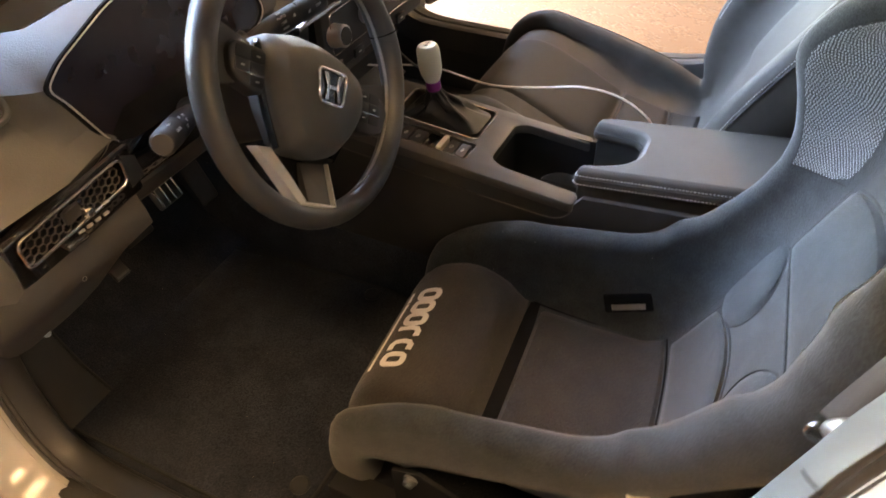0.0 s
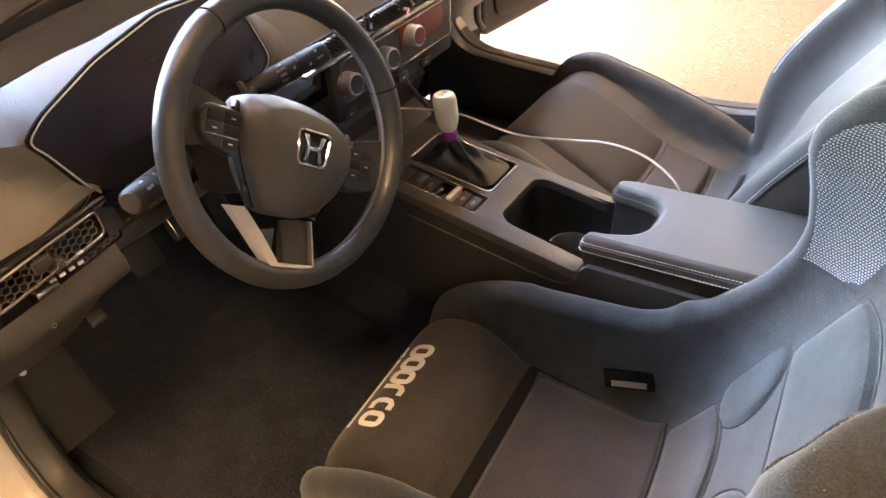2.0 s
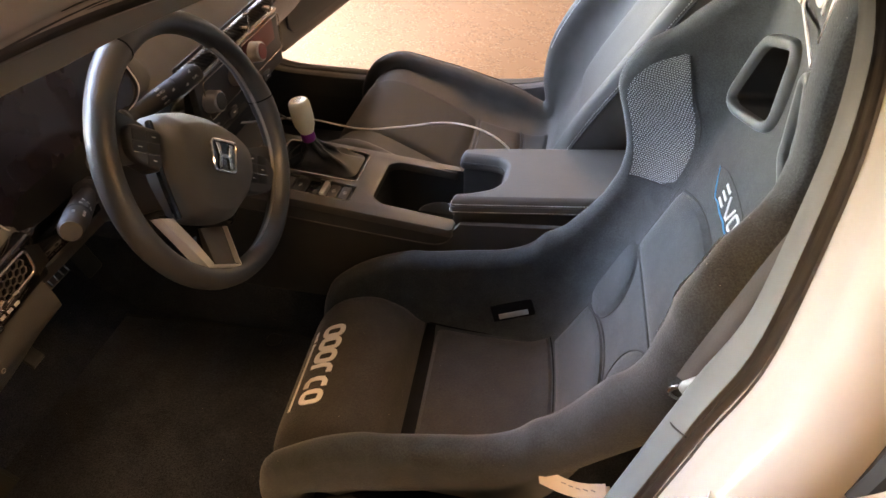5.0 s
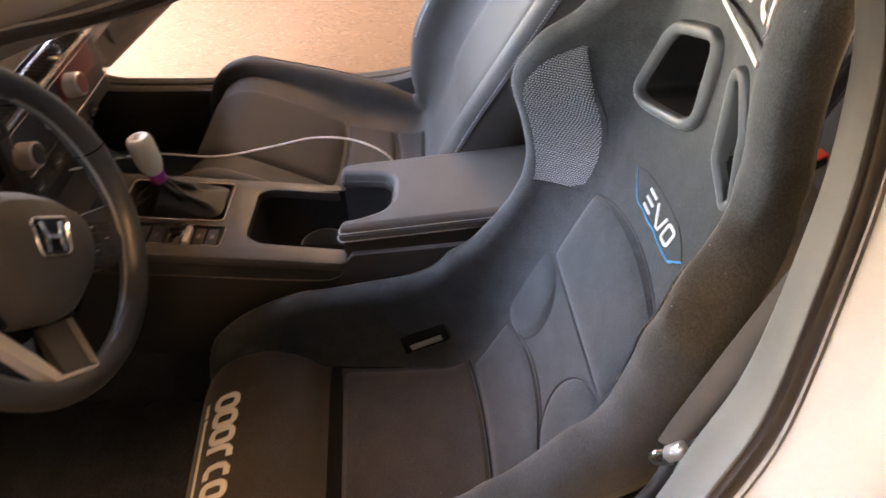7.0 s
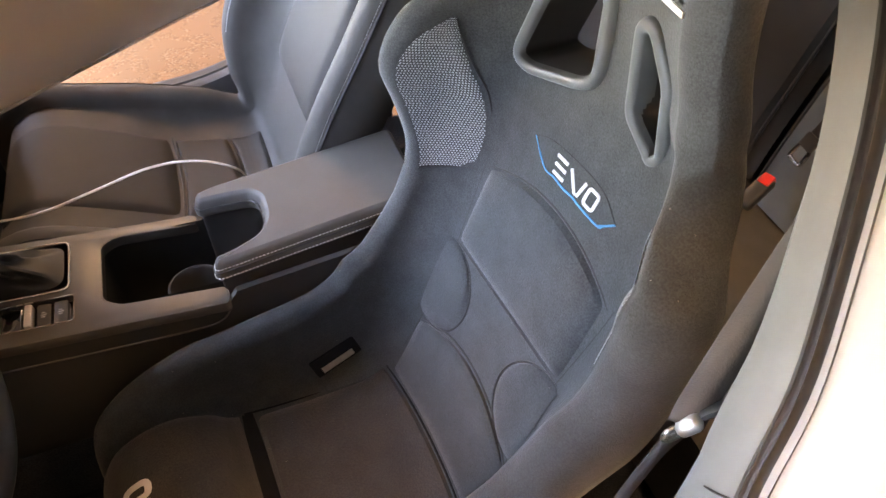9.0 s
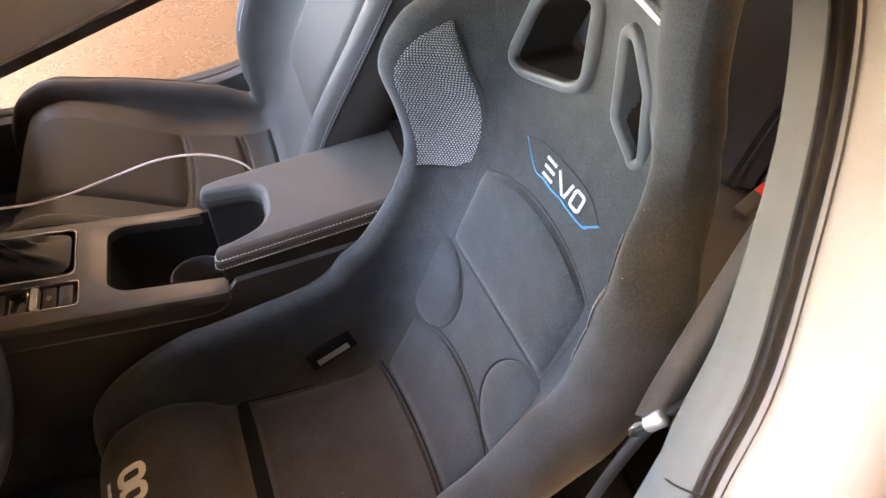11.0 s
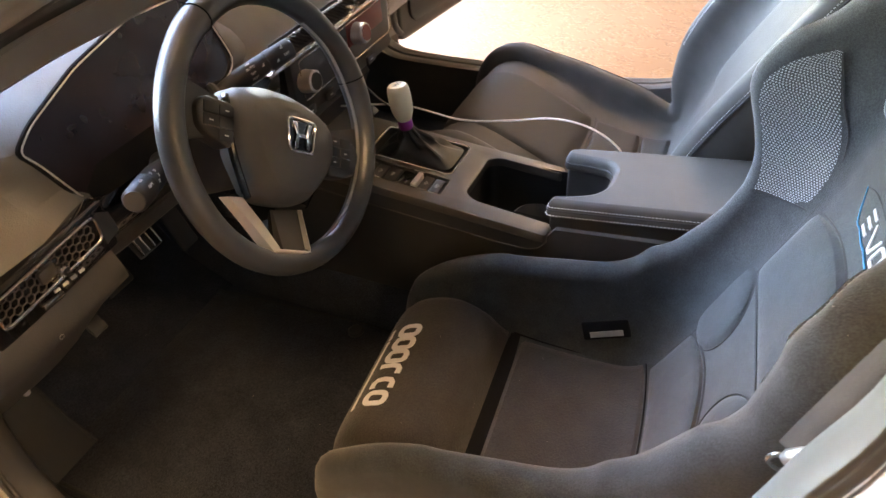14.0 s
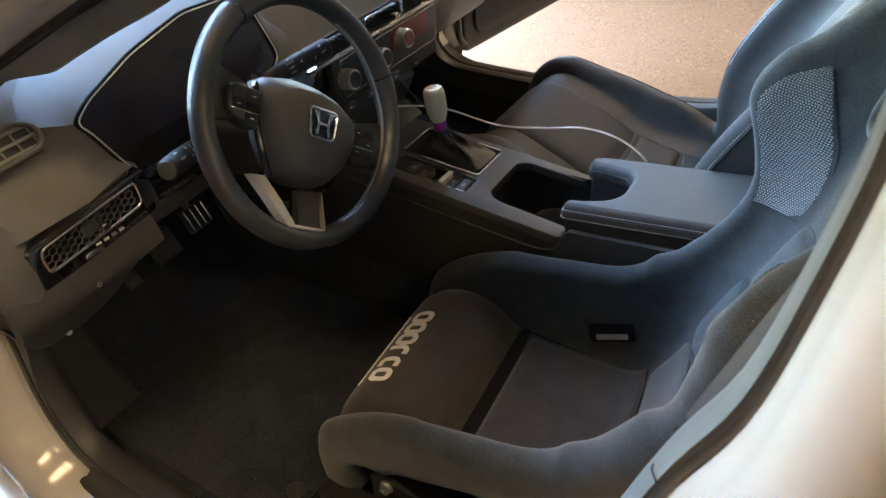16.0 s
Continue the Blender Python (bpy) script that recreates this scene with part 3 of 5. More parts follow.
class Bucket:
    """A moulded seat: a side profile with raised wings."""

    def __init__(self, stations, centre, turn=0.0, rim=0.022, thick=0.05, steps=4, band=.085, tuck=.2, flat=0.0, slim=False):
        self.band, self.tuck, self.flat, self.slim = band, tuck, flat, slim
        self.rows, self.centre, self.turn, self.rim, self.thick = seat_frame(stations, steps), centre, turn, rim, thick
        self.length = [0.0]
        for a, b in zip(self.rows, self.rows[1:]):
            self.length.append(self.length[-1] + math.hypot(b[0] - a[0], b[1] - a[1]))

    def row(self, s):
        """The station at the arc length s."""
        i = 0
        while i < len(self.length) - 2 and self.length[i + 1] < s:
            i += 1
        f = min(max((s - self.length[i]) / (self.length[i + 1] - self.length[i]), 0), 1)
        return [a + f * (b - a) for a, b in zip(self.rows[i], self.rows[i + 1])]

    def at_z(self, z, back=True):
        """The arc length at which the back reaches the height z."""
        best = min(range(len(self.rows) - 1), key=lambda i: abs(self.rows[i][1] - z) + (0 if (self.rows[i][0] > 0.46) == back else 9))
        for i in (best, best - 1):
            z0, z1 = self.rows[i][1], self.rows[i + 1][1]
            if z0 <= z <= z1 and z1 > z0:
                return self.length[i] + (self.length[i + 1] - self.length[i]) * (z - z0) / (z1 - z0)
        return self.length[best]

    def side_scale(self, x, side):
        """How far the wing of one side stands up."""
        if not self.flat or side > 0:
            return 1.0
        return self.flat

    def at_x(self, x):
        best = min(range(len(self.rows)), key=lambda i: abs(self.rows[i][0] - x) + (0 if self.rows[i][1] < 0.58 else 9))
        return self.length[best]

    def place(self, x, lateral, z):
        return V(x - self.turn * lateral, self.centre + lateral + self.turn * (x - 0.05), z)

    def point(self, s, lateral, lift=0.0):
        x, z, a, h, wi, wr = self.row(s)
        return self.place(x - math.sin(a) * lift, lateral, z + math.cos(a) * lift)

    def slimmed(self, row, side, s):
        """The station as it is on one side: the wing swells at the shoulder, and is cut in beside the door."""
        if not self.slim:
            return row
        if side > 0:
            return [*row[:3], max(row[3] + float(np.interp(s, FAR_S, FAR_H)), 0), *row[4:]]
        wr = row[5] - float(np.interp(row[1], (.90, .94, 1.0, 1.06, 1.13, 1.2), (0, .020, .042, .028, .012, 0)))
        flat = float(np.interp(s, (1.10, 1.16), (0, 1)))
        wi = min(row[4], wr - .034)
        return [*row[:3], row[3] + .010 * flat + float(np.interp(s, (.80, .84, .95, 1.0, 1.05, 1.10, 1.12), (0, -.006, -.006, -.011, -.003, .003, 0))), wi * (1 - .75 * flat), wr]

    def bulge(self, side, s):
        """How far the rim stands proud of the wing: it fades where the back runs flat to its edge."""
        return 1.0 if not self.slim else float(np.interp(s, (1.09, 1.15) if side < 0 else (1.17, 1.24), (1, .25)))

    def wall(self, s, q, side, lift=0.0):
        """A point on the inside of a wing, q from its foot to its rim."""
        x, z, a, h, wi, wr = self.slimmed(self.row(s), side, s)
        up = h * self.side_scale(x, side) * (q ** 1.35)
        lat = wi + (wr - self.rim - wi) * (1 - (1 - q) ** 1.6) - lift * 0.8
        return self.place(x - math.sin(a) * (up + lift * .6), side * lat, z + math.cos(a) * (up + lift * .6))

    def roll(self, side, s):
        """The radius of the rim: the bolster beside the door is the fuller one."""
        return self.rim if not self.slim or side > 0 else float(np.interp(s, (.30, .50, .80, 1.04, 1.10), (.022, .027, .032, .032, .024)))

    def half(self, row, s=0.0, side=1):
        x, z, a, h, wi, wr = row
        r = self.roll(side, s)
        out = [(0, 0), (.45 * wi, 0.0), (.8 * wi, .001)]
        for k in range(7):
            q = k / 6
            out.append((wi + (wr - r - wi) * (1 - (1 - q) ** 1.6), max(h - r * .6, 0) * q ** 1.35 + .002))
        top = max(h - r * .6, 0)
        for k in range(1, 8):
            b = math.pi - math.pi * k / 7
            out.append((wr + r * math.cos(b), top + r * math.sin(b) * 1.15 * self.bulge(side, s)))
        thick = self.thick * (1 - .6 * min(max((z - .80) / .14, 0), 1)) if self.slim else self.thick
        deep = float(np.interp(s, (.05, .20, .30, .45, .60, .85, 1.0), (.098, .104, .090, .060, .050, .058, .042))) if self.slim else self.band
        band = min(deep, top + thick)
        out += [(wr + r * 1.06, top - band * .35), (wr + r * 1.0, top - band * .7), (wr + r * .6, top - band * .95), (wr - r * .3, top - band * 1.05)]
        foot = min(-thick * .5, top - band * 1.3)
        out += [(wi + (wr - wi) * self.tuck, max(foot, -thick)), (wi * .9, -thick), (wi * .5, -thick * 1.05)]
        return out

    def on_roll(self, s, side, angle, lift=0.0):
        """A point on the rolled edge of a wing; angle 0 points outwards, 90 to the front, 180 to the seat's middle."""
        x, z, a, h, wi, wr = self.slimmed(self.row(s), side, s)
        r = self.roll(side, s)
        up = max(h * self.side_scale(x, side) - r * .6, 0) + (r * 1.15 * self.bulge(side, s) + lift) * math.sin(radians(angle))
        return self.place(x - math.sin(a) * up, side * (wr + (r + lift) * math.cos(radians(angle))), z + math.cos(a) * up)

    def skin(self):
        rows = []
        for base, s in zip(self.rows, self.length):
            x, z, a = base[:3]
            half = self.half(self.slimmed(base, 1, s), s, 1)
            row = self.slimmed(base, -1, s)
            other = self.half([*row[:3], row[3] * self.side_scale(x, -1), *row[4:]], s, -1)
            ring = [(l, u) for l, u in half] + [(0, half[-1][1])] + [(-l, u) for l, u in reversed(other[1:])]
            rows.append([self.place(x - math.sin(a) * u, l, z + math.cos(a) * u) for l, u in ring])
        return loft(rows, True, True)

    def pad(self, s0, s1, left, right, height, n=18, m=16, power=4.0):
        """A stuffed pad on the seat between the arc lengths; left and right give its edges by the share of the way."""
        rows = []
        for i in range(n + 1):
            f = i / n
            s = s0 + (s1 - s0) * f
            row = []
            for j in range(m + 1):
                g2 = j / m
                lat = left(f) + (right(f) - left(f)) * g2
                lift = height * (1 - abs(2 * f - 1) ** power) ** .6 * (1 - abs(2 * g2 - 1) ** power) ** .6
                row.append(self.point(s, lat, lift - .003))
            rows.append(row)
        return loft(rows)

    def region(self, lat0, lat1, low, high, height, n=20, m=20, power=5.0):
        """A stuffed pad between two lines across the seat, given as arc length by lateral place."""
        rows = []
        for i in range(n + 1):
            f = i / n
            row = []
            for j in range(m + 1):
                g2 = j / m
                lat = lat0 + (lat1 - lat0) * g2
                s = low(lat) + (high(lat) - low(lat)) * f
                lift = height * (1 - abs(2 * f - 1) ** power) ** .5 * (1 - abs(2 * g2 - 1) ** power) ** .5
                row.append(self.point(s, lat, lift - .003))
            rows.append(row)
        return loft(rows)

    def wing_pad(self, s0, s1, q0, q1, side, height, n=16, m=10, drop=0.0):
        rows = []
        for i in range(n + 1):
            f = i / n
            row = []
            for j in range(m + 1):
                g2 = j / m
                lo, hi = q0(f), q1(f)
                lift = height * (1 - abs(2 * f - 1) ** 6) ** .6 * (1 - abs(2 * g2 - 1) ** 6) ** .6
                q = lo + (hi - lo) * g2
                row.append(self.wall(s0 - drop * q + (s1 - s0 + drop * q) * f, q, side, lift - .001))
            rows.append(row)
        return loft(rows)


def cut_out(ob, cutter_bm):
    """Cuts a solid out of a part for good."""
    me = bpy.data.meshes.new("cutter")
    bmesh.ops.recalc_face_normals(cutter_bm, faces=cutter_bm.faces)
    cutter_bm.to_mesh(me)
    cutter_bm.free()
    tool = new("cutter", me)
    mod = ob.modifiers.new("cut", "BOOLEAN")
    mod.operation, mod.object, mod.solver = "DIFFERENCE", tool, "EXACT"
    deps = bpy.context.evaluated_depsgraph_get()
    done = bpy.data.meshes.new_from_object(ob.evaluated_get(deps))
    ob.modifiers.clear()
    ob.data = done
    bpy.data.objects.remove(tool)


# change of the wing height beside the tunnel, by arc length
FAR_S = (.10, .16, .22, .33, .44, .50, .56, .61, .67, .72, .78, .84, .89, .95, 1.0, 1.06, 1.117, 1.17, 1.23, 1.30)
FAR_H = (.004, .008, 0, -.008, -.014, -.018, -.020, -.027, -.030, -.034, -.034, -.026, -.012, .010, .028, .040, .048, .040, .012, 0)

RACE = Bucket([
    (.055, .325, 80, .000, .165, .180), (.058, .385, 58, .010, .165, .186), (.078, .435, 38, .022, .163, .192), (.112, .463, 14, .030, .160, .196),
    (.160, .472, 2, .056, .158, .198), (.205, .452, -4, .098, .157, .199), (.235, .428, -4, .126, .157, .200), (.310, .414, 0, .152, .156, .202),
    (.390, .408, 2, .172, .154, .204), (.445, .410, 6, .192, .150, .206), (.480, .437, 10, .192, .145, .208), (.515, .502, 14, .156, .135, .211),
    (.550, .582, 21, .122, .128, .215), (.585, .662, 35, .092, .128, .219), (.615, .732, 50, .076, .136, .223), (.640, .795, 64, .080, .142, .226),
    (.662, .870, 74, .090, .146, .228), (.682, .940, 82, .070, .150, .224), (.691, 1.000, 87, .036, .150, .200), (.691, 1.060, 88, .032, .120, .165),
    (.688, 1.130, 88, .028, .100, .140), (.692, 1.200, 85, .020, .092, .130), (.705, 1.255, 62, .008, .085, .120), (.730, 1.285, 25, .000, .080, .110)],
    0.012, 0.072, slim=True)

race = thing("racing_seat", (0.35, 0.03, 0.27), "black suede racing bucket seat with blue and white embroidery", "car seat")
shell = part("shell", RACE.skin(), SUEDE, race)

# the face of the shell, to lay frames and stitching on it
shell_tree = BVHTree.FromPolygons([v.co.copy() for v in shell.data.vertices], [tuple(p.vertices) for p in shell.data.polygons])


def on_shell(s, lateral, lift=0.0):
    """A point on the front of the back at an arc length and a lateral place."""
    a = RACE.row(s)[2]
    n = V(-math.sin(a), 0, math.cos(a))
    start = RACE.point(s, lateral, .25)
    spot = shell_tree.ray_cast(start, -n)[0]
    return (spot if spot else RACE.point(s, lateral)) + n * lift


# harness openings, cut through the back and framed
for side, corners in ((1, [(.122, 1.010), (.098, 1.036), (.040, 1.056), (.006, 1.054), (.002, .966), (.026, .944), (.110, .922), (.146, .934)]),
                      (-1, [(-.034, 1.045), (-.052, 1.060), (-.070, 1.052), (-.106, 1.012), (-.106, .940), (-.094, .927), (-.082, .930), (-.038, .958)])):
    pts = [Vector(p) for p in corners]
    mid = sum(pts, Vector((0, 0))) / len(pts)
    inner = []
    for i, p in enumerate(pts):
        t = (pts[(i + 1) % len(pts)] - pts[i - 1]).normalized()
        out = Vector((-t.y, t.x))
        out = out if out.dot(p - mid) > 0 else -out
        inner.append(tuple(p - out * .0125))
    outline = rounded(inner, .010, 4)
    ring = [(l, z, on_shell(RACE.at_z(z), l).x) for l, z in outline]
    cutter = loft([[RACE.place(x0, l, z) for l, z, _ in ring] for x0 in (.58, .80)], True, True)
    cut_out(shell, cutter)
    rows = []
    k = len(ring)
    for i in range(k):
        l, z, x = ring[i]
        t = Vector((ring[(i + 1) % k][0] - ring[i - 1][0], ring[(i + 1) % k][1] - ring[i - 1][1])).normalized()
        o = Vector((-t.y, t.x))
        o = o if o.dot(Vector((l - mid.x, z - mid.y))) > 0 else -o
        sec = [(-.0005, .022), (-.001, -.005), (.001, -.0085), (.004, -.0100), (.0085, -.0098), (.0115, -.0075), (.0130, -.003), (.0132, .006)]
        rows.append([RACE.place(x + dx, l + o.x * w, z + o.y * w) for w, dx in sec])
    rows.append(rows[0])
    part("harness_frame", loft(rows), FRAME, race, "black plastic harness opening frame")
    # dark liner added so that the opening reads as deep shade
    shade_liner = [[RACE.place(x + dx, mid.x + (l - mid.x) * .975, mid.y + (z - mid.y) * .975) for l, z, x in ring] for dx in (.001, .03, .07)]
    part("shade_liner", loft(shade_liner, True), DARK, race, "dark liner that gives the harness opening its shade")
for p in shell.data.polygons:
    p.use_smooth = True
shell.data.set_sharp_from_angle(angle=radians(50))

s_front, s_gap, s_rear = RACE.at_x(.060), RACE.at_x(.248), .548


def rear_line(l):
    return s_rear + .012 * (1 - (l / .14) ** 2)


def lumbar_line(l):
    return .709 - 2.5 * l * l


def upper_line(l):
    return .969 - 2.0 * l * l


def kidney_edge(s):
    """How far the kidney pad reaches in from the wing."""
    return .134 - .082 * max(0.0, 1 - ((s - .746) / .072) ** 2) ** .5


front_pad = part("front_cushion", RACE.pad(s_front - .03, s_gap - .005, lambda f: -.160, lambda f: .160, .030, 26, 24, 10), CUSHION, race, "black cloth thigh cushion with white lettering")
part("rear_cushion", RACE.region(-.154, .154, lambda l: s_gap + .013, lambda l: rear_line(l) - .003, .018, 24, 24, 8), SEATCLOTH, race, "black ribbed cloth seat cushion")
# near-black strip laid where shade falls between the two cushions
part("gap_shade", loft([[RACE.point(s_gap + ds, l, lift) for ds, lift in ((-.009, .0), (-.004, .002), (.005, .002), (.012, .002), (.016, .0))] for l in np.linspace(-.156, .156, 14)]), MATT, race, "near-black strip painted as shade between the cushions")
part("lumbar_pad", RACE.region(-.134, .134, lambda l: rear_line(l) + .004, lambda l: lumbar_line(l) - .002, .016, 20, 24, 7), SUEDE, race)
for sd in (1, -1):
    rows = []
    for f in np.linspace(.002, .998, 23):
        s_ = .675 + .142 * f
        edge = kidney_edge(s_)
        rows.append([RACE.point(s_, sd * (edge + (.139 - edge) * g2), .014 * (1 - abs(2 * f - 1) ** 4) ** .5 * (1 - (1 - g2) ** 4) ** .5 - .002) for g2 in np.linspace(0, 1, 14)])
    part("kidney_pad", loft(rows), SUEDE, race)
part("upper_back_pad", RACE.region(-.130, .130, lambda l: .818, upper_line, .015, 22, 26, 7), SUEDE, race)
for sd in (1, -1):
    part("wing_panel", RACE.wing_pad(.926, 1.112, lambda f: float(np.interp(f, (0, .25, .50, .66, 1), (.02, .05, .20, .39, .70))), lambda f: float(np.interp(f, (0, .7, .88, 1), (1.0, 1.0, .93, .76))), sd, .0035, 20, 12, .062), MESHCLOTH, race, "dotted grey mesh cloth panel")
    # belt slot in the side wall, bright lip, its shaded depth painted near-black
    s_slot = .470
    a = RACE.wall(s_slot - .032, .46, sd, .002)
    b2 = RACE.wall(s_slot + .032, .46, sd, .002)
    ax = (b2 - a).normalized()
    nrm = V(0, -sd, .35).normalized()
    nrm = (nrm - ax * nrm.dot(ax)).normalized()
    frame_m = basis((a + b2) / 2, ax, nrm.cross(ax), nrm) @ pose(0, 0, 0, 0, 0, 13 * sd)
    slot = part("belt_slot", placed(box(-.039, .039, -.016, .016, -.004, .003, .0025), frame_m), MATT, race, "near-black plate painted as the depth of a belt slot")
    part("slot_lip", placed(box(-.027, .028, -.011, -.001, .0035, .0055, .0008), frame_m), PLASTIC if sd < 0 else STEEL, slot, "metal lip")

part("edge_strip", loft([[RACE.on_roll(s_, -1, b, .0014) for b in (154, 145, 136, 127, 118 + 14 * abs(s_ - 1.02) / .08)] for s_ in np.linspace(.94, 1.10, 22)]), MESHCLOTH, race, "dotted grey mesh strip along the wing edge")
# stitched seams
def seam_line(points, r=0.0012):
    return tube(smooth_path(points, 4), r, 6)


part("seam", seam_line([RACE.point(.816, l, .001) for l in np.linspace(-.132, .132, 9)], .0016), DARK, race)
part("seam", seam_line([RACE.point(upper_line(l) + .001, l, .0005) for l in np.linspace(-.132, .132, 11)], .0014), DARK, race)
part("seam", seam_line([RACE.point(lumbar_line(l) + .001, l, .0005) for l in np.linspace(-.130, .130, 11)], .0016), DARK, race)
part("seam", seam_line([RACE.point(rear_line(l), l, .0) for l in np.linspace(-.145, .145, 9)], .0020), MATT, race)
for sd in (1, -1):
    part("seam", seam_line([RACE.point(s_, sd * (kidney_edge(s_) - .001), .0005) for s_ in np.linspace(.675, .816, 13)], .0014), DARK, race)
    part("seam", seam_line([RACE.point(s_, sd * .157, .003) for s_ in np.linspace(s_gap, s_rear, 8)], .0016), MATT, race)
    part("seam", seam_line([RACE.wall(.926 - .062 * q, q, sd, .001) for q in np.linspace(.02, 1.0, 8)]), DARK, race)
    part("seam", seam_line([RACE.wall(s_, q, sd, .001) for s_, q in ((.926, .02), (.975, .05), (1.02, .20), (1.049, .39), (1.085, .57), (1.112, .70))]), DARK, race)
    part("seam", seam_line([RACE.point(s_, sd * RACE.row(s_)[4] * .985, .001) for s_ in np.linspace(.60, .942, 12)]), DARK, race)
    side_seam = []
    for s_ in np.linspace(.86, 1.13, 12):
        r = RACE.slimmed(RACE.row(s_), sd, s_)
        rise = max(r[3] * .62 - .004, 0)
        side_seam.append(RACE.place(r[0] - math.sin(r[2]) * rise, sd * (r[5] + .0222), r[1] + math.cos(r[2]) * rise))
    part("seam", seam_line(side_seam, .0011), DARK, race)
# seams of the shoulder cover
part("seam", seam_line([on_shell(s_, l, .0003) for l, s_ in ((-.125, 1.118), (-.150, 1.120), (-.172, 1.122), (-.188, 1.124))], .0005), DARK, race)


def ribbon(points, half, closed=False):
    """A flat raised line of one width on the plane z = 0."""
    pts = [Vector(p[:2]) for p in points]
    n = len(pts)
    rows = []
    for i, p in enumerate(pts):
        t = (pts[(i + 1) % n] - pts[i - 1]) if closed else (pts[min(i + 1, n - 1)] - pts[max(i - 1, 0)])
        t.normalize()
        o = Vector((-t.y, t.x)) * half
        rows.append([V(p.x + o.x, p.y + o.y, -.001), V(p.x + o.x, p.y + o.y, .0007), V(p.x - o.x, p.y - o.y, .0007), V(p.x - o.x, p.y - o.y, -.001)])
    if closed:
        rows.append(rows[0])
    return loft(rows, True, not closed)


def wordmark(width, tall):
    """A brand mark drawn as plain rounded shapes along a line."""
    b = None
    step = width / 6
    half = step * .150
    h0, h1 = tall * .06, tall * .56
    for i, shape in enumerate(("ring", "ring", "ring", "hook", "arc", "ring")):
        x = -width / 2 + step * (i + .5)
        hw = step * (.36 if shape == "ring" else .30)
        if shape == "ring":
            line, closed = rounded([(x - hw, h0), (x + hw, h0), (x + hw, h1), (x - hw, h1)], step * .34, 5), True
        elif shape == "hook":
            line, closed = [(x - hw, h0 - half), (x - hw, h1 * .62), (x - hw * .75, h1 * .9), (x - hw * .2, h1), (x + hw, h1)], False
        else:
            line, closed = [(x + hw, h0), (x - hw * .2, h0), (x - hw * .85, h0 + half), (x - hw, (h0 + h1) / 2), (x - hw * .85, h1 - half), (x - hw * .2, h1), (x + hw, h1)], False
        b = merge(b, ribbon(line, half, closed))
    for x in (-width / 2 + step * .70, -width / 2 + step * 1.12):
        b = merge(b, ribbon([(x, -tall * .34), (x, tall * .14)], half * .8))
    b = merge(b, ribbon([(-width / 2 + step * .05, -tall * .29), (-width / 2 + step * .75, -tall * .29)], half * .6))
    return merge(b, ribbon([(-width / 2 + step * 1.0, -tall * .29), (width / 2 + step * .05, -tall * .29)], half * .6))


s_mark = RACE.at_x(.092)
mark = wordmark(.172, .058)
# wrap the mark on the curved pad
for v in mark.verts:
    v.co = RACE.point(s_mark + v.co.y, -v.co.x - .014, .0275 + v.co.z)
part("print", mark, WHITE, front_pad, "white printed brand mark")
s_head = 1.266
mark = wordmark(.186, .056)
for v in mark.verts:
    v.co = on_shell(s_head + v.co.y, -v.co.x, .0012 + v.co.z)
part("head_print", mark, WHITE, race, "white printed brand mark")

# embroidered badge: blue swoosh, thin outline and white stitched shapes
def badge_at(bm):
    for v in bm.verts:
        v.co = on_shell(1.011 + v.co.y, v.co.x + .007, v.co.z + .0006)
    return bm


low = [V(.081, .010, 0), V(.064, -.003, 0), V(.045, -.014, 0), V(.028, -.0125, 0), V(.009, -.014, 0), V(-.010, -.0125, 0), V(-.026, -.014, 0), V(-.057, -.014, 0), V(-.066, -.008, 0), V(-.080, .004, 0)]
up = [V(.081, .010, 0), V(.055, .020, 0), V(.015, .024, 0), V(-.025, .024, 0), V(-.054, .019, 0), V(-.080, .004, 0)]
part("badge_swoosh", badge_at(tube(smooth_path(low, 4), [.0011] * 4 + [.0018] * 8 + [.0024] * 20 + [.0016] * 5, 8, flat=.5)), BLUE, race, "blue embroidered line")
part("badge_outline", badge_at(tube(smooth_path(up, 6), .0007, 6)), DARK, race)


stitched = None
for dy in (0, .010, .020):
    stitched = merge(stitched, ribbon([(.0325 + .001 * (dy / .01), -.007 + dy), (.0125 + .001 * (dy / .01), -.007 + dy)], .0019))
part("badge_shape", badge_at(stitched), WHITE, race, "white stitched bars")
part("badge_shape", badge_at(ribbon([(.0070, .0135), (-.0100, -.0070), (-.0150, -.0070), (-.0215, .0135)], .0019)), WHITE, race, "white stitched chevron")
part("badge_shape", badge_at(ribbon(rounded([(-.0265, -.007), (-.0430, -.007), (-.0455, .0135), (-.0290, .0135)], .004, 3), .0019, True)), WHITE, race, "white stitched ring")

# seat mounts
mount = thing("seat_mount", (0.3, 0.03, 0.268), "black steel seat rails and side brackets", "seat mount")
for y in (-.195, .235):
    plate = loft([[V(.17, y + d, .30), V(.17, y + d, .42), V(.21, y + d, .435), V(.30, y + d, .40), V(.37, y + d, .395), V(.45, y + d, .44), V(.50, y + d, .47), V(.51, y + d, .43), V(.50, y + d, .30)] for d in (-.003, .003)], True, True)
    side = part("side_bracket", plate, BLACKSTEEL, mount, smooth=False)
    for x, z in ((.20, .415), (.475, .448)):
        bolt = lathe([(.011, 0), (.011, .003), (.008, .003), (.008, .010), (.004, .010), (.004, .006)], 12)
        part("bolt", placed(bolt, basis(V(x, y - .003, z), V(1, 0, 0), V(0, 0, 1), V(0, -1, 0))), STEEL, side, "zinc bolt")
    part("rail", box(.06, .58, y - .022, y + .018, .272, .325, .004), BLACKSTEEL, mount)
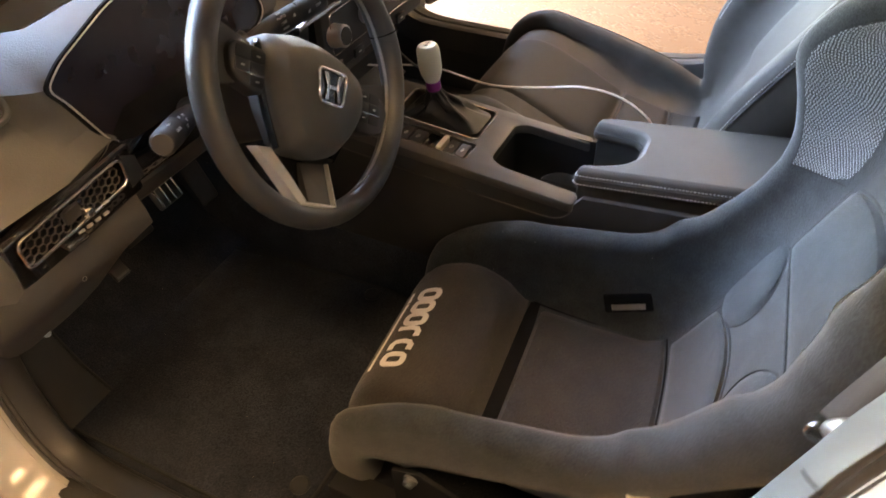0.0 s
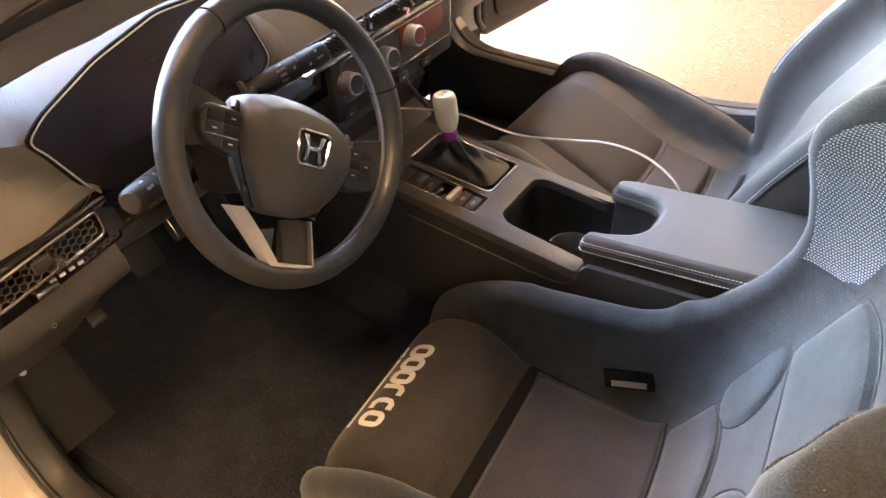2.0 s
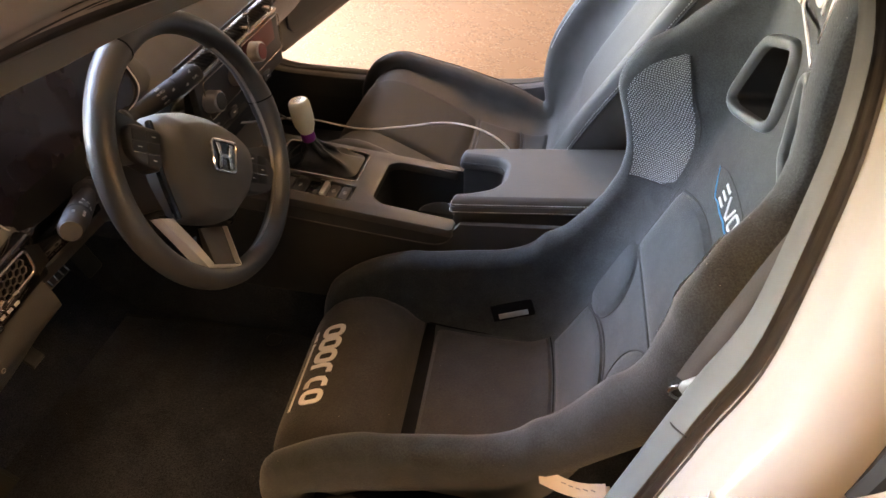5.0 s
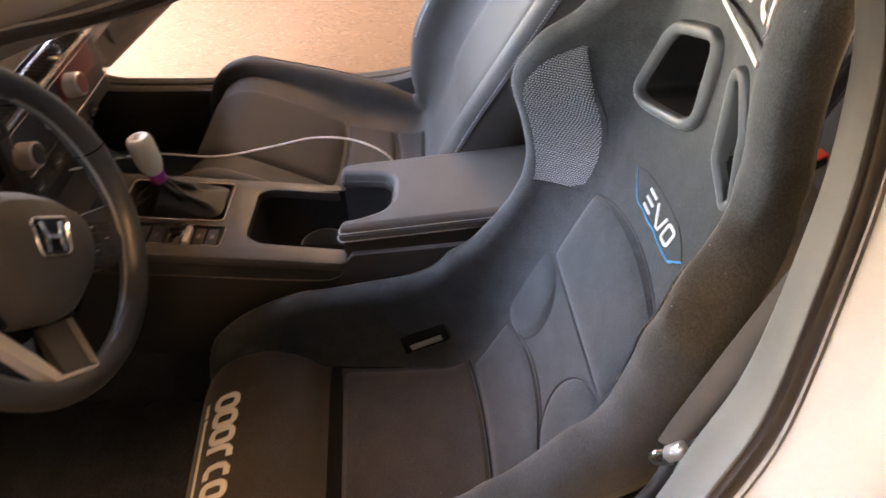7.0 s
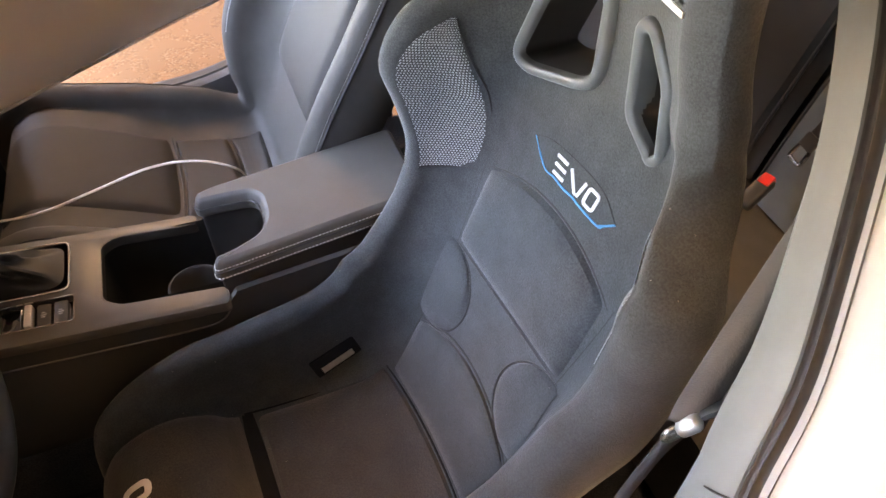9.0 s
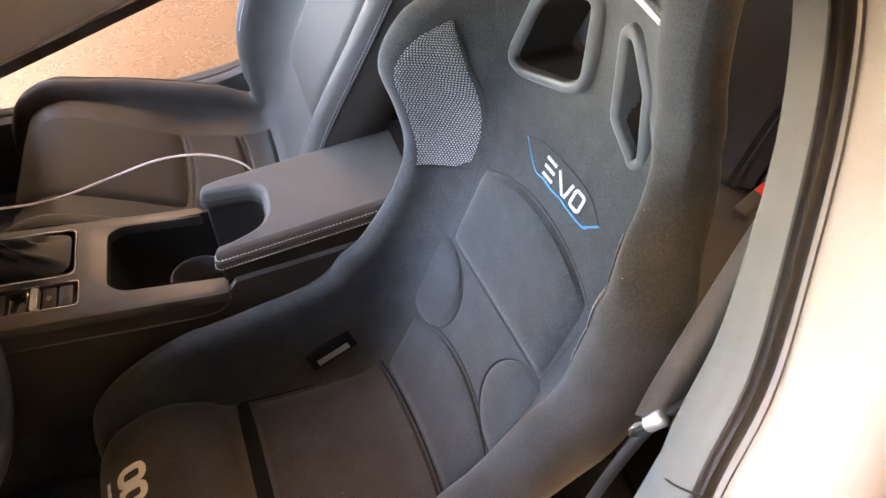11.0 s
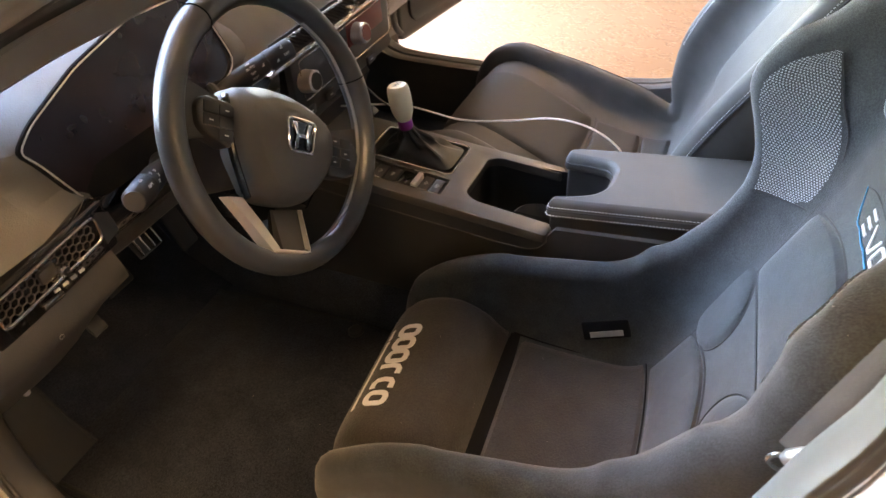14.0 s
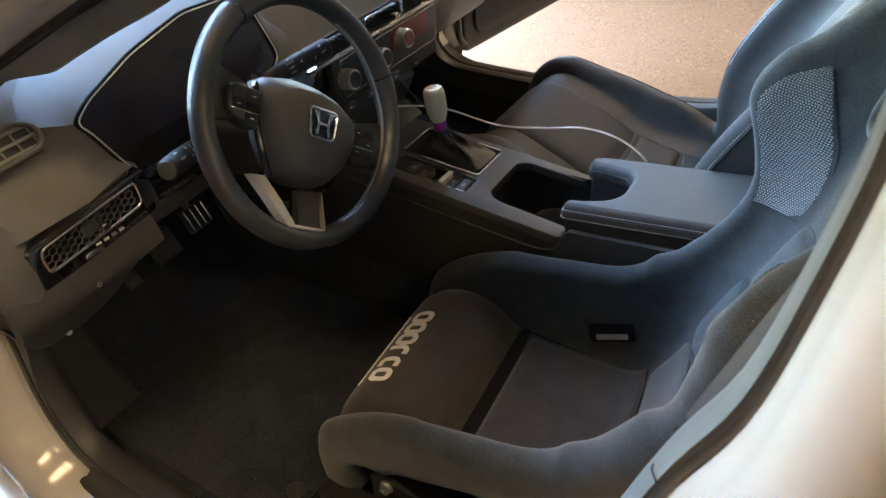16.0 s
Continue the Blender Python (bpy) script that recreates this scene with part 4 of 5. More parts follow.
part("crossbar", tube([V(.10, -.2, .31), V(.10, .24, .31)], .012, 10), BLACKSTEEL, mount)
part("buckle_plate", placed(box(-.031, .031, -.010, .010, -.003, .003, .003), pose(.432, -.205, .499, 75, 0, 0) @ pose(0, 0, 0, 0, 0, 18)), SILVER, mount, "bright metal plate")

tag = thing("paper_tag", (.48, -.2, .58), "cream paper label tag with fine print beside seat", "label tag")
for lift, off, long_ in ((.0, .0, .088), (.004, .012, .070)):
    tg = loft([[V(.476 + off + long_ * f, -.196 - .016 * f, .583 + lift + .016 * f - .012 * math.sin(math.pi * f)) + w * V(.004, -.012, -.012) for w in (-.5, .5)] for f in np.linspace(0, 1, 9)])
    sheet = part("sheet", tg, TAG, tag, smooth=False)
    sol = sheet.modifiers.new("thick", "SOLIDIFY")
    sol.thickness = .0008
for k in range(5):
    f = .25 + .13 * k
    part("print_bar", placed(box(-.003, .003, -.0007, .0007, 0, .0004, 0), pose(.490 + .070 * f, -.196 - .017 * f, .5895 + .016 * f - .012 * math.sin(math.pi * f), 35, 0, -12)), THREAD, tag)

# front passenger seat
PASS = Bucket([
    (-.100, .40, 85, .000, .126, .225), (-.096, .480, 66, .002, .126, .225), (-.065, .545, 38, .004, .126, .222), (.005, .570, 8, .010, .126, .222),
    (.110, .530, -4, .034, .126, .222), (.210, .482, -4, .056, .126, .222), (.300, .460, 2, .052, .126, .222), (.360, .452, 14, .038, .126, .22),
    (.400, .470, 46, .030, .14, .22), (.428, .530, 66, .060, .14, .225), (.460, .615, 67, .085, .14, .232), (.500, .700, 64, .088, .14, .235),
    (.550, .790, 62, .082, .14, .235), (.605, .890, 63, .072, .14, .230), (.655, .980, 64, .050, .14, .215), (.690, 1.040, 52, .020, .13, .19),
    (.720, 1.070, 12, .000, .12, .16)], 0.725, 0.0, rim=.030, thick=.075, band=.16, tuck=.8, flat=.35)
ps = thing("passenger_seat", (0.25, 0.725, 0.27), "black leather front passenger seat with stitched bolsters", "car seat")
part("cover", PASS.skin(), LEATHER, ps)


def bow(x, depth):
    """A line across the cushion that bends back in its middle."""
    return lambda l: PASS.at_x(x) + depth * (1 - (l / .14) ** 2)


for low, high, label in ((lambda l: PASS.at_x(-.075), bow(.205, .004), "smooth black leather cushion insert"), (bow(.205, .012), bow(.315, .010), ""), (bow(.315, .018), lambda l: PASS.at_x(.395), "")):
    part("cushion_insert", PASS.region(-.130, .130, low, high, .014, 18, 22, 9), LEATHER_IN, ps, label)
for x, depth in ((.205, .008), (.315, .014)):
    part("seam", seam_line([PASS.point(bow(x, depth)(l), l, .001) for l in np.linspace(-.138, .138, 9)], .0022), DARK, ps)
part("back_insert", PASS.pad(PASS.at_z(.47), PASS.at_z(1.0), lambda f: -.142, lambda f: .136 - .02 * f, .018, 26, 20, 12), LEATHER_IN, ps, "smooth black leather back insert")


def dashes(points, long, gap, wide):
    """Single stitches set along a line."""
    b, left = None, 0.0
    for p, q in zip(points, points[1:]):
        d = (q - p)
        step = d.length
        if step < 1e-6:
            continue
        d.normalize()
        side = d.orthogonal().normalized()
        while left < step:
            b = merge(b, placed(box(-long / 2, long / 2, -wide, wide, -wide, wide, 0), basis(p + d * left, d, side, d.cross(side))))
            left += gap
        left -= step
    return b


for sd in (-1, 1):
    line = smooth_path([PASS.on_roll(s_, sd, 125) for s_ in np.linspace(PASS.at_z(.56), PASS.at_z(1.0), 14)], 4)
    part("stitching", dashes(line, .0036, .0056, .0006), MARK, ps, "pale stitches")
    edge = smooth_path([PASS.on_roll(s_, sd, 18) for s_ in np.linspace(PASS.at_z(.54), PASS.at_z(1.0), 14)], 4)
    part("welt", tube(edge, .0022, 8), DARK, ps, "black piped edge")
    edge = smooth_path([PASS.on_roll(s_, sd, 28) for s_ in np.linspace(PASS.at_z(.54), PASS.at_z(1.0), 14)], 4)
    part("stitching", dashes(edge, .0036, .0056, .0005), THREAD, ps, "grey stitches")
    part("seam", seam_line([PASS.on_roll(s_, sd, 60) for s_ in np.linspace(PASS.at_x(-.04), PASS.at_x(.38), 14)], .0012), DARK, ps)
hr = thing("head_restraint", (.73, .725, 1.06), "black leather head restraint on two posts", "head restraint")
part("pad", box(.70, .80, .60, .85, 1.10, 1.28, .04, seg=4), LEATHER, hr)
for y in (.66, .79):
    part("post", tube([V(.74, y, 1.04), V(.745, y, 1.12)], .006, 10), STEEL, hr)
part("seat_base", box(-.02, .40, .50, .95, .268, .43, .03, seg=3), PLASTIC, ps, "black plastic seat base")


# ---------------------------------------------------------------- dashboard
dash = thing("dashboard", (-0.5, 0.37, 0.6), "dark soft-touch dashboard with honeycomb vents and displays", "dashboard")
TOP = [(-.93, .975), (-.70, .990), (-.50, .998), (-.38, .992), (-.31, .975), (-.262, .950), (-.225, .915), (-.195, .882), (-.172, .862), (-.160, .856), (-.175, .848)]
LOW = [(-.172, .800), (-.152, .797), (-.146, .786), (-.150, .766), (-.170, .748), (-.25, .735), (-.45, .725)]


def slab(profile, y0, y1, n=10, close=True):
    rows = []
    for k in range(n + 1):
        y = y0 + (y1 - y0) * k / n
        inset = .012 * max(0, 1 - min(k, n - k) * 1.0)
        rows.append([V(x - inset, y, z - inset * .5) for x, z in profile])
    return loft(rows)


def tip(bm, slope, y0):
    for v in bm.verts:
        v.co.z += slope * (v.co.y - y0)
    return bm


part("upper_pad", slab(TOP, -.405, -.168), DASH, dash, "grained dark dashboard top")
part("upper_pad", slab(TOP[:6], -.166, .565), DASH, dash, "grained dark dashboard top")
# near-black colour stands in for the shade on the face behind the wheel
part("upper_face", slab(TOP[5:], -.166, .128), MATT, dash, "dashboard face darkened as shade behind the wheel")
part("upper_face", slab(TOP[5:], .130, .565), DASH, dash, "grained dark dashboard face")
SET_BACK = [(x - .085 * min(1, max(0, (x + .5) / .3)), z) for x, z in TOP]
part("upper_pad", slab(SET_BACK, .567, 1.145), DASH, dash, "grained dark dashboard top")
step = bmesh.new()
step.faces.new([step.verts.new((x, .566, z)) for x, z in TOP[3:] + [(-.17, .745), (-.40, .745)]])
part("end_cap", step, PLASTIC, dash, smooth=False)
LIP_Z, LIP_X = (.660, .668, .681, .700, .740, .758, .775, .800), (-.218, -.210, -.196, -.182, -.152, -.143, -.146, -.156)
lip_rows = []
for y, low in ((-.413, .752), (-.410, .738), (-.400, .716), (-.385, .696), (-.365, .681), (-.340, .672), (-.310, .676), (-.290, .687), (-.267, .702), (-.252, .732), (-.235, .748), (-.190, .757)):
    zs = [.797 + .10 * min(0, y + .30) * .5 + (low - .797) * k / 9 for k in range(10)]
    edge = .010 if y < -.412 else 0
    lip_rows.append([V(float(np.interp(z, LIP_Z, LIP_X)) - edge, y, z) for z in zs] + [V(float(np.interp(low, LIP_Z, LIP_X)) - .006, y, low - .002), V(-.26, y, low + .004)])
part("lower_panel", loft(lip_rows), KNEE, dash, "dark grey moulded panel under the vent")
part("lower_panel", slab([(x - .03, z) for x, z in LOW], -.186, .235), KNEE, dash, "black lower dashboard panel")
part("lower_panel", slab([(-.262, .80), (-.255, .785), (-.29, .72), (-.36, .64), (-.42, .60), (-.6, .58)], .567, 1.145), PLASTIC, dash, "black glovebox panel")
for y in (-.405,):
    cap = bmesh.new()
    cap.faces.new([cap.verts.new((x, y, z)) for x, z in TOP[3:] + LOW])
    part("end_cap", cap, DASH, dash, smooth=False)
# the soft skin wraps round the end of the dashboard beside the vent
wrap = []
for z, back in ((.744, .050), (.746, .012), (.752, .004), (.780, .001), (.815, .0), (.845, .004), (.862, .014), (.872, .030), (.876, .055)):
    wrap.append([V(-.180 - back, -.342, z), V(-.158 - back, -.348, z), V(-.150 - back, -.360, z), V(-.148 - back, -.372, z), V(-.152 - back, -.390, z), V(-.162 - back, -.402, z), V(-.185 - back, -.409, z), V(-.26 - back * .5, -.412, z), V(-.36, -.410, z)])
part("end_wrap", loft(wrap), DASH, dash, "grained dark dashboard end")

# recessed gloss band behind the vents
part("vent_band", box(-.20, -.168, -.40, .56, .797, .853, .002), GLOSS, dash, "glossy black band")
part("vent_band", box(-.30, -.255, .567, 1.14, .797, .853, .002), GLOSS, dash, "glossy black band")


def hex_grille(y0, y1, z0, z1, x, cell=.0098, depth=.008):
    """A honeycomb of thin walls."""
    b = bmesh.new()
    dy, dz = cell * 1.5 / math.sqrt(3), cell
    col = 0
    y = y0
    while y <= y1:
        z = z0 + (cell / 2 if col % 2 else 0)
        while z <= z1:
            rows = []
            for rr, xx in ((.5, x - depth), (.5, x), (.58, x), (.58, x - depth)):
                rows.append([V(xx, y + cell * rr * 1.1 * math.cos(radians(60 * k)), z + cell * rr * 1.1 * math.sin(radians(60 * k))) for k in range(6)])
            loft(rows, True, bm=b)
            z += dz
        y += dy
        col += 1
    return b


def vent(y0, y1, z0, z1, x, knob_y, label, slope=0.0, rim=.0022, cell=.0098):
    v = part("vent", placed(tube([V(x, *p) for p in rounded([(y0, z0), (y1, z0), (y1, z1), (y0, z1)], .010, 4)], rim, 8, closed=True), Matrix()) if not slope else tip(tube([V(x, *p) for p in rounded([(y0, z0), (y1, z0), (y1, z1), (y0, z1)], .010, 4)], .0022, 8, closed=True), slope, y1), SATIN, dash, label)
    part("grille", tip(hex_grille(y0 + .007, y1 - .007, z0 + .007, z1 - .006, x - .002, cell), slope, y1), CONSOLE, v, "dark grey honeycomb grille")
    part("backing", tip(box(x - .013, x - .011, y0, y1, z0, z1, 0), slope, y1), DARK, v)
    k = lathe([(.0, -.004), (.0065, -.004), (.0065, .008), (.005, .011), (0.0005, .0115)], 16)
    part("vent_knob", placed(k, basis(V(x, knob_y, (z0 + z1) / 2 - .006 + slope * (knob_y - y1)), V(0, 1, 0), V(0, 0, 1), V(1, 0, 0))), SATIN, v, "silver vent knob")
    if cell > .008:
        part("slider", tip(box(x - .004, x + .003, knob_y - .026, knob_y - .004, (z0 + z1) / 2 - .006, (z0 + z1) / 2 + .010, .002), slope, y1), PLASTIC, v)
    return v


# driver vent with its gloss housing
part("vent_housing", tip(box(-.176, -.151, -.362, -.176, .796, .862, .006, seg=3), .10, -.198), GLOSS, dash, "glossy black vent surround")
part("vent_tip", loft([[V(-.147, -.196, .858), V(-.147, -.196, .812), V(-.15, -.172, .816), V(-.15, -.176, .846)][i:] + [V(-.147, -.196, .858), V(-.147, -.196, .812), V(-.15, -.172, .816), V(-.15, -.176, .846)][:i] for i in (0,)] + [[V(-.17, -.196, .858), V(-.17, -.196, .812), V(-.17, -.172, .816), V(-.17, -.176, .846)]], True, True), SATIN, dash, "silver vent end piece", smooth=False)
vent(-.345, -.198, .822, .856, -.147, -.262, "driver air vent with silver rim", .10)
for k in range(4):
    part("tick", box(-.1505, -.1485, -.278 + .012 * k, -.271 + .012 * k, .803, .8065, 0), MARK, dash)
part("tab", box(-.155, -.142, -.300, -.272, .797, .805, .002), SATIN, dash, "silver vent slider")
# centre and passenger vents
for y0, y1, ky, vx in ((.200, .330, .31, -.156), (.335, .445, .42, -.156), (.450, .558, .52, -.156), (.60, 1.10, .93, -.241)):
    vent(y0, y1, .858, .892, vx, ky, "air vent in the dashboard", 0.0, .0008, .0064)
part("bright_strip", box(-.168, -.153, .17, .56, .851, .857, .001), SATIN, dash, "thin silver strip")

# side window vent on the dashboard shoulder
sv_m = basis(V(-.226, -.288, .936), V(0, 1, 0), V(-.62, 0, .785), V(.785, 0, .62))
sv = part("side_vent", placed(tube([V(px, py, .003) for px, py in rounded([(-.045, -.020), (.034, -.016), (.040, .010), (.020, .024), (-.045, .020)], .012, 4)], .004, 8, closed=True), sv_m), DASH, dash, "small louvred side window vent")
louv = None
for k in range(3):
    louv = box(-.045, .036, -.014 + .014 * k, -.010 + .014 * k, -.004, .002, .0008, louv)
for k in range(4):
    louv = box(-.036 + .022 * k, -.034 + .022 * k, -.018, .020, -.004, .001, 0, louv)
part("louvres", placed(louv, sv_m), TRIM, sv, "grey louvres")
part("backing", placed(box(-.044, .034, -.016, .018, -.004, -.002, 0), sv_m), DARK, sv)

# instrument cluster, set back in the hood with a bright outline
clus = thing("instrument_cluster", (-.2, -.03, .85), "dark glossy driver display with a thin silver outline", "instrument cluster")
face = [(-.212, .937), (-.200, .918), (-.175, .858), (-.160, .845), (-.135, .850), (.060, .868), (.125, .878), (.142, .892), (.138, .915), (.118, .985), (.10, 1.0), (.0, 1.005), (-.10, .985), (-.185, .955)]


def on_face(y, z, d=0.0):
    return V(-.190 - .20 * (z - .87) + d, y, z)


outline = rounded(face, .014, 4)
def brow(y, z, k):
    return y * (1 + .03 * k), .915 + (z - .915) * (1 + .05 * k)


# the soft shadow at the display's edge is painted as a near-black lip
lip = [[on_face(*brow(y, z, k), d) for y, z in outline] for k, d in ((0, -.002), (.3, .003), (.8, .004), (1.0, .001))]
part("hood_lip", loft(lip, True), MATT, clus, "thin lip round the display, near-black as its shadow")


def pad_x(z):
    """Where the face of the dashboard top lies at a height."""
    for (x1, z1), (x2, z2) in zip(TOP[2:], TOP[3:]):
        if z2 <= z <= z1:
            return x1 + (x2 - x1) * (z1 - z) / max(z1 - z2, 1e-6)
    return TOP[-2][0]


def flare(i):
    """A curve of the skin from the lip of the display back into the dashboard."""
    (ya, za), (yb, zb) = outline[i - 1], outline[(i + 1) % len(outline)]
    ny, nz = zb - za, ya - yb
    ln = math.hypot(ny, nz) or 1
    ny, nz = ny / ln, nz / ln
    y, z = brow(*outline[i], 1.0)
    p0 = on_face(y, z, .001)
    up = min(1, max(0, (nz - .2) / .5))
    down = min(1, max(0, (-nz - .55) / .3))
    reach = .052 * (1 - down) + .006 * down
    zt = min(.985, max(.858, z + reach * nz * .5))
    side1, side2 = p0 + V(0, ny, nz) * reach * .45, V(pad_x(zt) - .003 - .02 * down, y + reach * ny, zt)
    top1, top2 = p0 + V(-.05, ny * .02, .010 + .2 * max(0, .985 - z)), V(-.42, y + .03 * ny, .992)
    p1, p2 = side1.lerp(top1, up), side2.lerp(top2, up)
    return [p0 * (1 - f) ** 2 + p1 * 2 * f * (1 - f) + p2 * f * f for f in np.linspace(0, 1, 9)]


lines = [flare(i) for i in range(len(outline))]
part("hood", loft([[l[k] for l in lines] for k in range(9)], True), DASH, clus, "grained display hood")
scr = bmesh.new()
scr.faces.new([scr.verts.new(on_face(y, z)) for y, z in outline])
part("screen", scr, SCREEN, clus, "unlit glossy display", smooth=False)
part("outline", tube([on_face(*brow(y, z, .1), .0045) for y, z in outline], .0011, 6, closed=True), SILVER, clus, "thin silver outline")

# centre stack: knobs, red trim and a slim panel
stack = thing("climate_panel", (-.16, .36, .80), "climate control panel with three knurled silver knobs", "control panel")
part("panel", box(-.19, -.154, .225, .56, .745, .850, .006), PLASTIC, stack, "black satin panel")
part("red_trim", box(-.156, -.151, .40, .53, .805, .848, .002), RED, stack, "red glossy trim plate")
part("silver_frame", tube([V(-.148, *p) for p in rounded([(.240, .780), (.55, .780), (.552, .850), (.240, .850)], .008, 4)], .0008, 6, closed=True), SATIN, stack)
for i, y in enumerate((.252, .350, .426)):
    n = 36
    prof = [(.0190, -.004), (.0190, .004), (.0180, .006), (.0176, .020), (.0160, .022)]
    rows = []
    for r, z in prof:
        rows.append([V((r + (.0006 if (k % 2 and .003 < z < .021) else 0)) * math.cos(2 * math.pi * k / n), (r + (.0006 if (k % 2 and .003 < z < .021) else 0)) * math.sin(2 * math.pi * k / n), z) for k in range(n)])
    m = basis(V(-.150, y, (.811, .813, .823)[i]), V(0, 1, 0), V(-.15, 0, .989), V(.989, 0, .15))
    kn = part("knob", placed(loft(rows, True, True), m), STEEL, stack, "knurled silver knob")
    part("knob_face", placed(lathe([(.0005, .0215), (.0148, .0215), (.0145, .0228), (.0005, .0230)], 24), m), RED if i == 2 else DARK, kn)
for y in (.235, .30, .38, .45):
    part("button", box(-.152, -.146, y, y + .028, .750, .766, .002), PLASTIC, stack)
    part("mark", box(-.1462, -.1456, y + .010, y + .018, .757, .759, 0), MARK, stack)
lower_bin = loft([[V(-.19, y, .745), V(-.17, y, .72), V(-.20, y, .66), V(-.16, y, .632)] for y in (.25, .49)])
part("bin", lower_bin, DARK, stack)

# knee switches, bonnet lever and end trim under the vent
knee = thing("knee_panel", (-.2, -.3, .7), "black lower trim with switches beside the door", "trim panel")
part("start_marking", tube([V(-.1418, -.300 + .0028 * math.cos(q), .757 + .0028 * math.sin(q)) for q in (2 * math.pi * k / 16 for k in range(16))], .0005, 5, closed=True), THREAD, knee)
lever = loft([[V(-.172 + .022 * f, -.246 - .004 * f, .730 - .020 * f + .006 * f * f) + V(0, w, 0) for w in (-.010, -.009, .009, .010)] for f in np.linspace(0, 1, 6)])
lv = part("bonnet_lever", lever, DARK, knee, "black bonnet release lever")
sol = lv.modifiers.new("thick", "SOLIDIFY")
sol.thickness = .006
part("clip", placed(lathe([(.0025, .004), (.0040, .004), (.0046, .002), (.0046, 0)], 20), basis(V(-.196, -.343, .683), V(0, 1, 0), V(-.3, 0, .95), V(.95, 0, .3))), STEEL, knee, "round metal clip")
part("kick_panel", loft([[V(-.30, -.36, .66), V(-.36, -.37, .50), V(-.34, -.37, .38)], [V(-.62, -.34, .66), V(-.62, -.335, .50), V(-.62, -.335, .30)]]), CARPET, knee, "black carpeted kick panel")

# ---------------------------------------------------------------- steering column and wheel
col = thing("steering_column", (-.15, .016, .82), "black steering column cover with two stalks", "steering column")
cz = V(.952, 0, .306)
cup = V(-.306, 0, .952)
shroud = []
for d, w, h in ((-.20, .060, .055), (-.14, .062, .056), (-.08, .058, .052), (-.055, .050, .046)):
    c = V(-.02, .016, .865) + cz * d
    shroud.append([c + V(0, 1, 0) * w * math.copysign(abs(math.cos(a)) ** .6, math.cos(a)) + cup * h * math.copysign(abs(math.sin(a)) ** .6, math.sin(a)) for a in (2 * math.pi * k / 28 for k in range(28))])
part("shroud", loft(shroud, True, True), PLASTIC, col, "black plastic column shroud")


def stalk(start, end, label):
    d = (end - start).normalized()
    m = basis(start, d.orthogonal().normalized(), d.cross(d.orthogonal().normalized()), d)
    L = (end - start).length
    prof = [(.009, -.012), (.0105, 0), (.0128, L * .14), (.0146, L * .26), (.0152, L * .50), (.0154, L * .60), (.0145, L * .61), (.0145, L * .63), (.0156, L * .64), (.0150, L * .97), (.0125, L), (.0005, L + .001)]
    s = part("stalk", placed(lathe(prof, 24), m), DARK, col, label)
    part("end_cap", placed(lathe([(.0127, L - .0005), (.0117, L + .0012), (.0005, L + .0016)], 24), m), CONSOLE, s, "grey stalk end")
    part("neck", tube([V(-.155, .016 + .7 * (start.y - .016), start.z - .004), start + d * .004], .0095, 12), DARK, s)
    part("collar", placed(lathe([(.0105, -.014), (.0175, -.014), (.0185, -.010), (.0150, -.006)], 24), m), PLASTIC, s)
    return s, m, L


LEFT_A, LEFT_B = V(-.137, -.090, .858), V(-.080, -.188, .886)
RIGHT_A, RIGHT_B = V(-.161, .074, .880), V(-.108, .176, .907)
left_stalk, ml, Ll = stalk(LEFT_A, LEFT_B, "black light stalk with white symbols")
right_stalk, mr, Lr = stalk(RIGHT_A, RIGHT_B, "black wiper stalk with white symbols")


def words(text, size, m, parent):
    """Raised lettering in the built-in font."""
    cu = bpy.data.curves.new("lettering", "FONT")
    cu.body, cu.size, cu.extrude, cu.align_x, cu.align_y = text, size, .0002, "CENTER", "CENTER"
    tmp = new("lettering", cu)
    me = bpy.data.meshes.new_from_object(tmp.evaluated_get(bpy.context.evaluated_depsgraph_get()))
    bpy.data.objects.remove(tmp)
    me.transform(m)
    me.materials.append(MARK)
    ob = new("lettering", me)
    ob.parent = parent
    return ob


def stalk_marks(parent, start, d, L, items):
    out = V(.75, -.35, .55)
    out = (out - d * out.dot(d)).normalized()
    for t, a, text in items:
        o = (Matrix.Rotation(radians(a), 3, d) @ out).normalized()
        m = basis(start + d * (L * t) + o * .0155, d, o.cross(d), o)
        if text:
            words(text, .0052, m, parent)
        else:
            part("symbol", placed(bars([(0, 0, .004, .0012, 0), (.001, .002, .003, .001, 30)], .0004), m), MARK, parent)


stalk_marks(left_stalk, LEFT_A, (LEFT_B - LEFT_A).normalized(), Ll, [(.80, 40, "OFF"), (.78, -5, "AUTO"), (.55, 30, ""), (.48, 0, ""), (.55, -20, ""), (.45, 25, "")])
stalk_marks(right_stalk, RIGHT_A, (RIGHT_B - RIGHT_A).normalized(), Lr, [(.88, 20, "OFF"), (.86, -20, ""), (.40, 45, "MIST"), (.40, 15, "OFF"), (.40, -15, "AUTO"), (.40, -45, "LO"), (.55, 10, ""), (.74, 30, "")])
wheel = thing("steering_wheel", (-.02, .016, .877), "black leather steering wheel with silver lower spoke, turned", "steering wheel")
WM = basis(V(-.02, .016, .877), V(0, 1, 0), cup, cz) @ pose(0, 0, 0, 0, 0, -40) @ pose(-.003, -.004, 0)
R0 = .1710
n = 96
rows = []
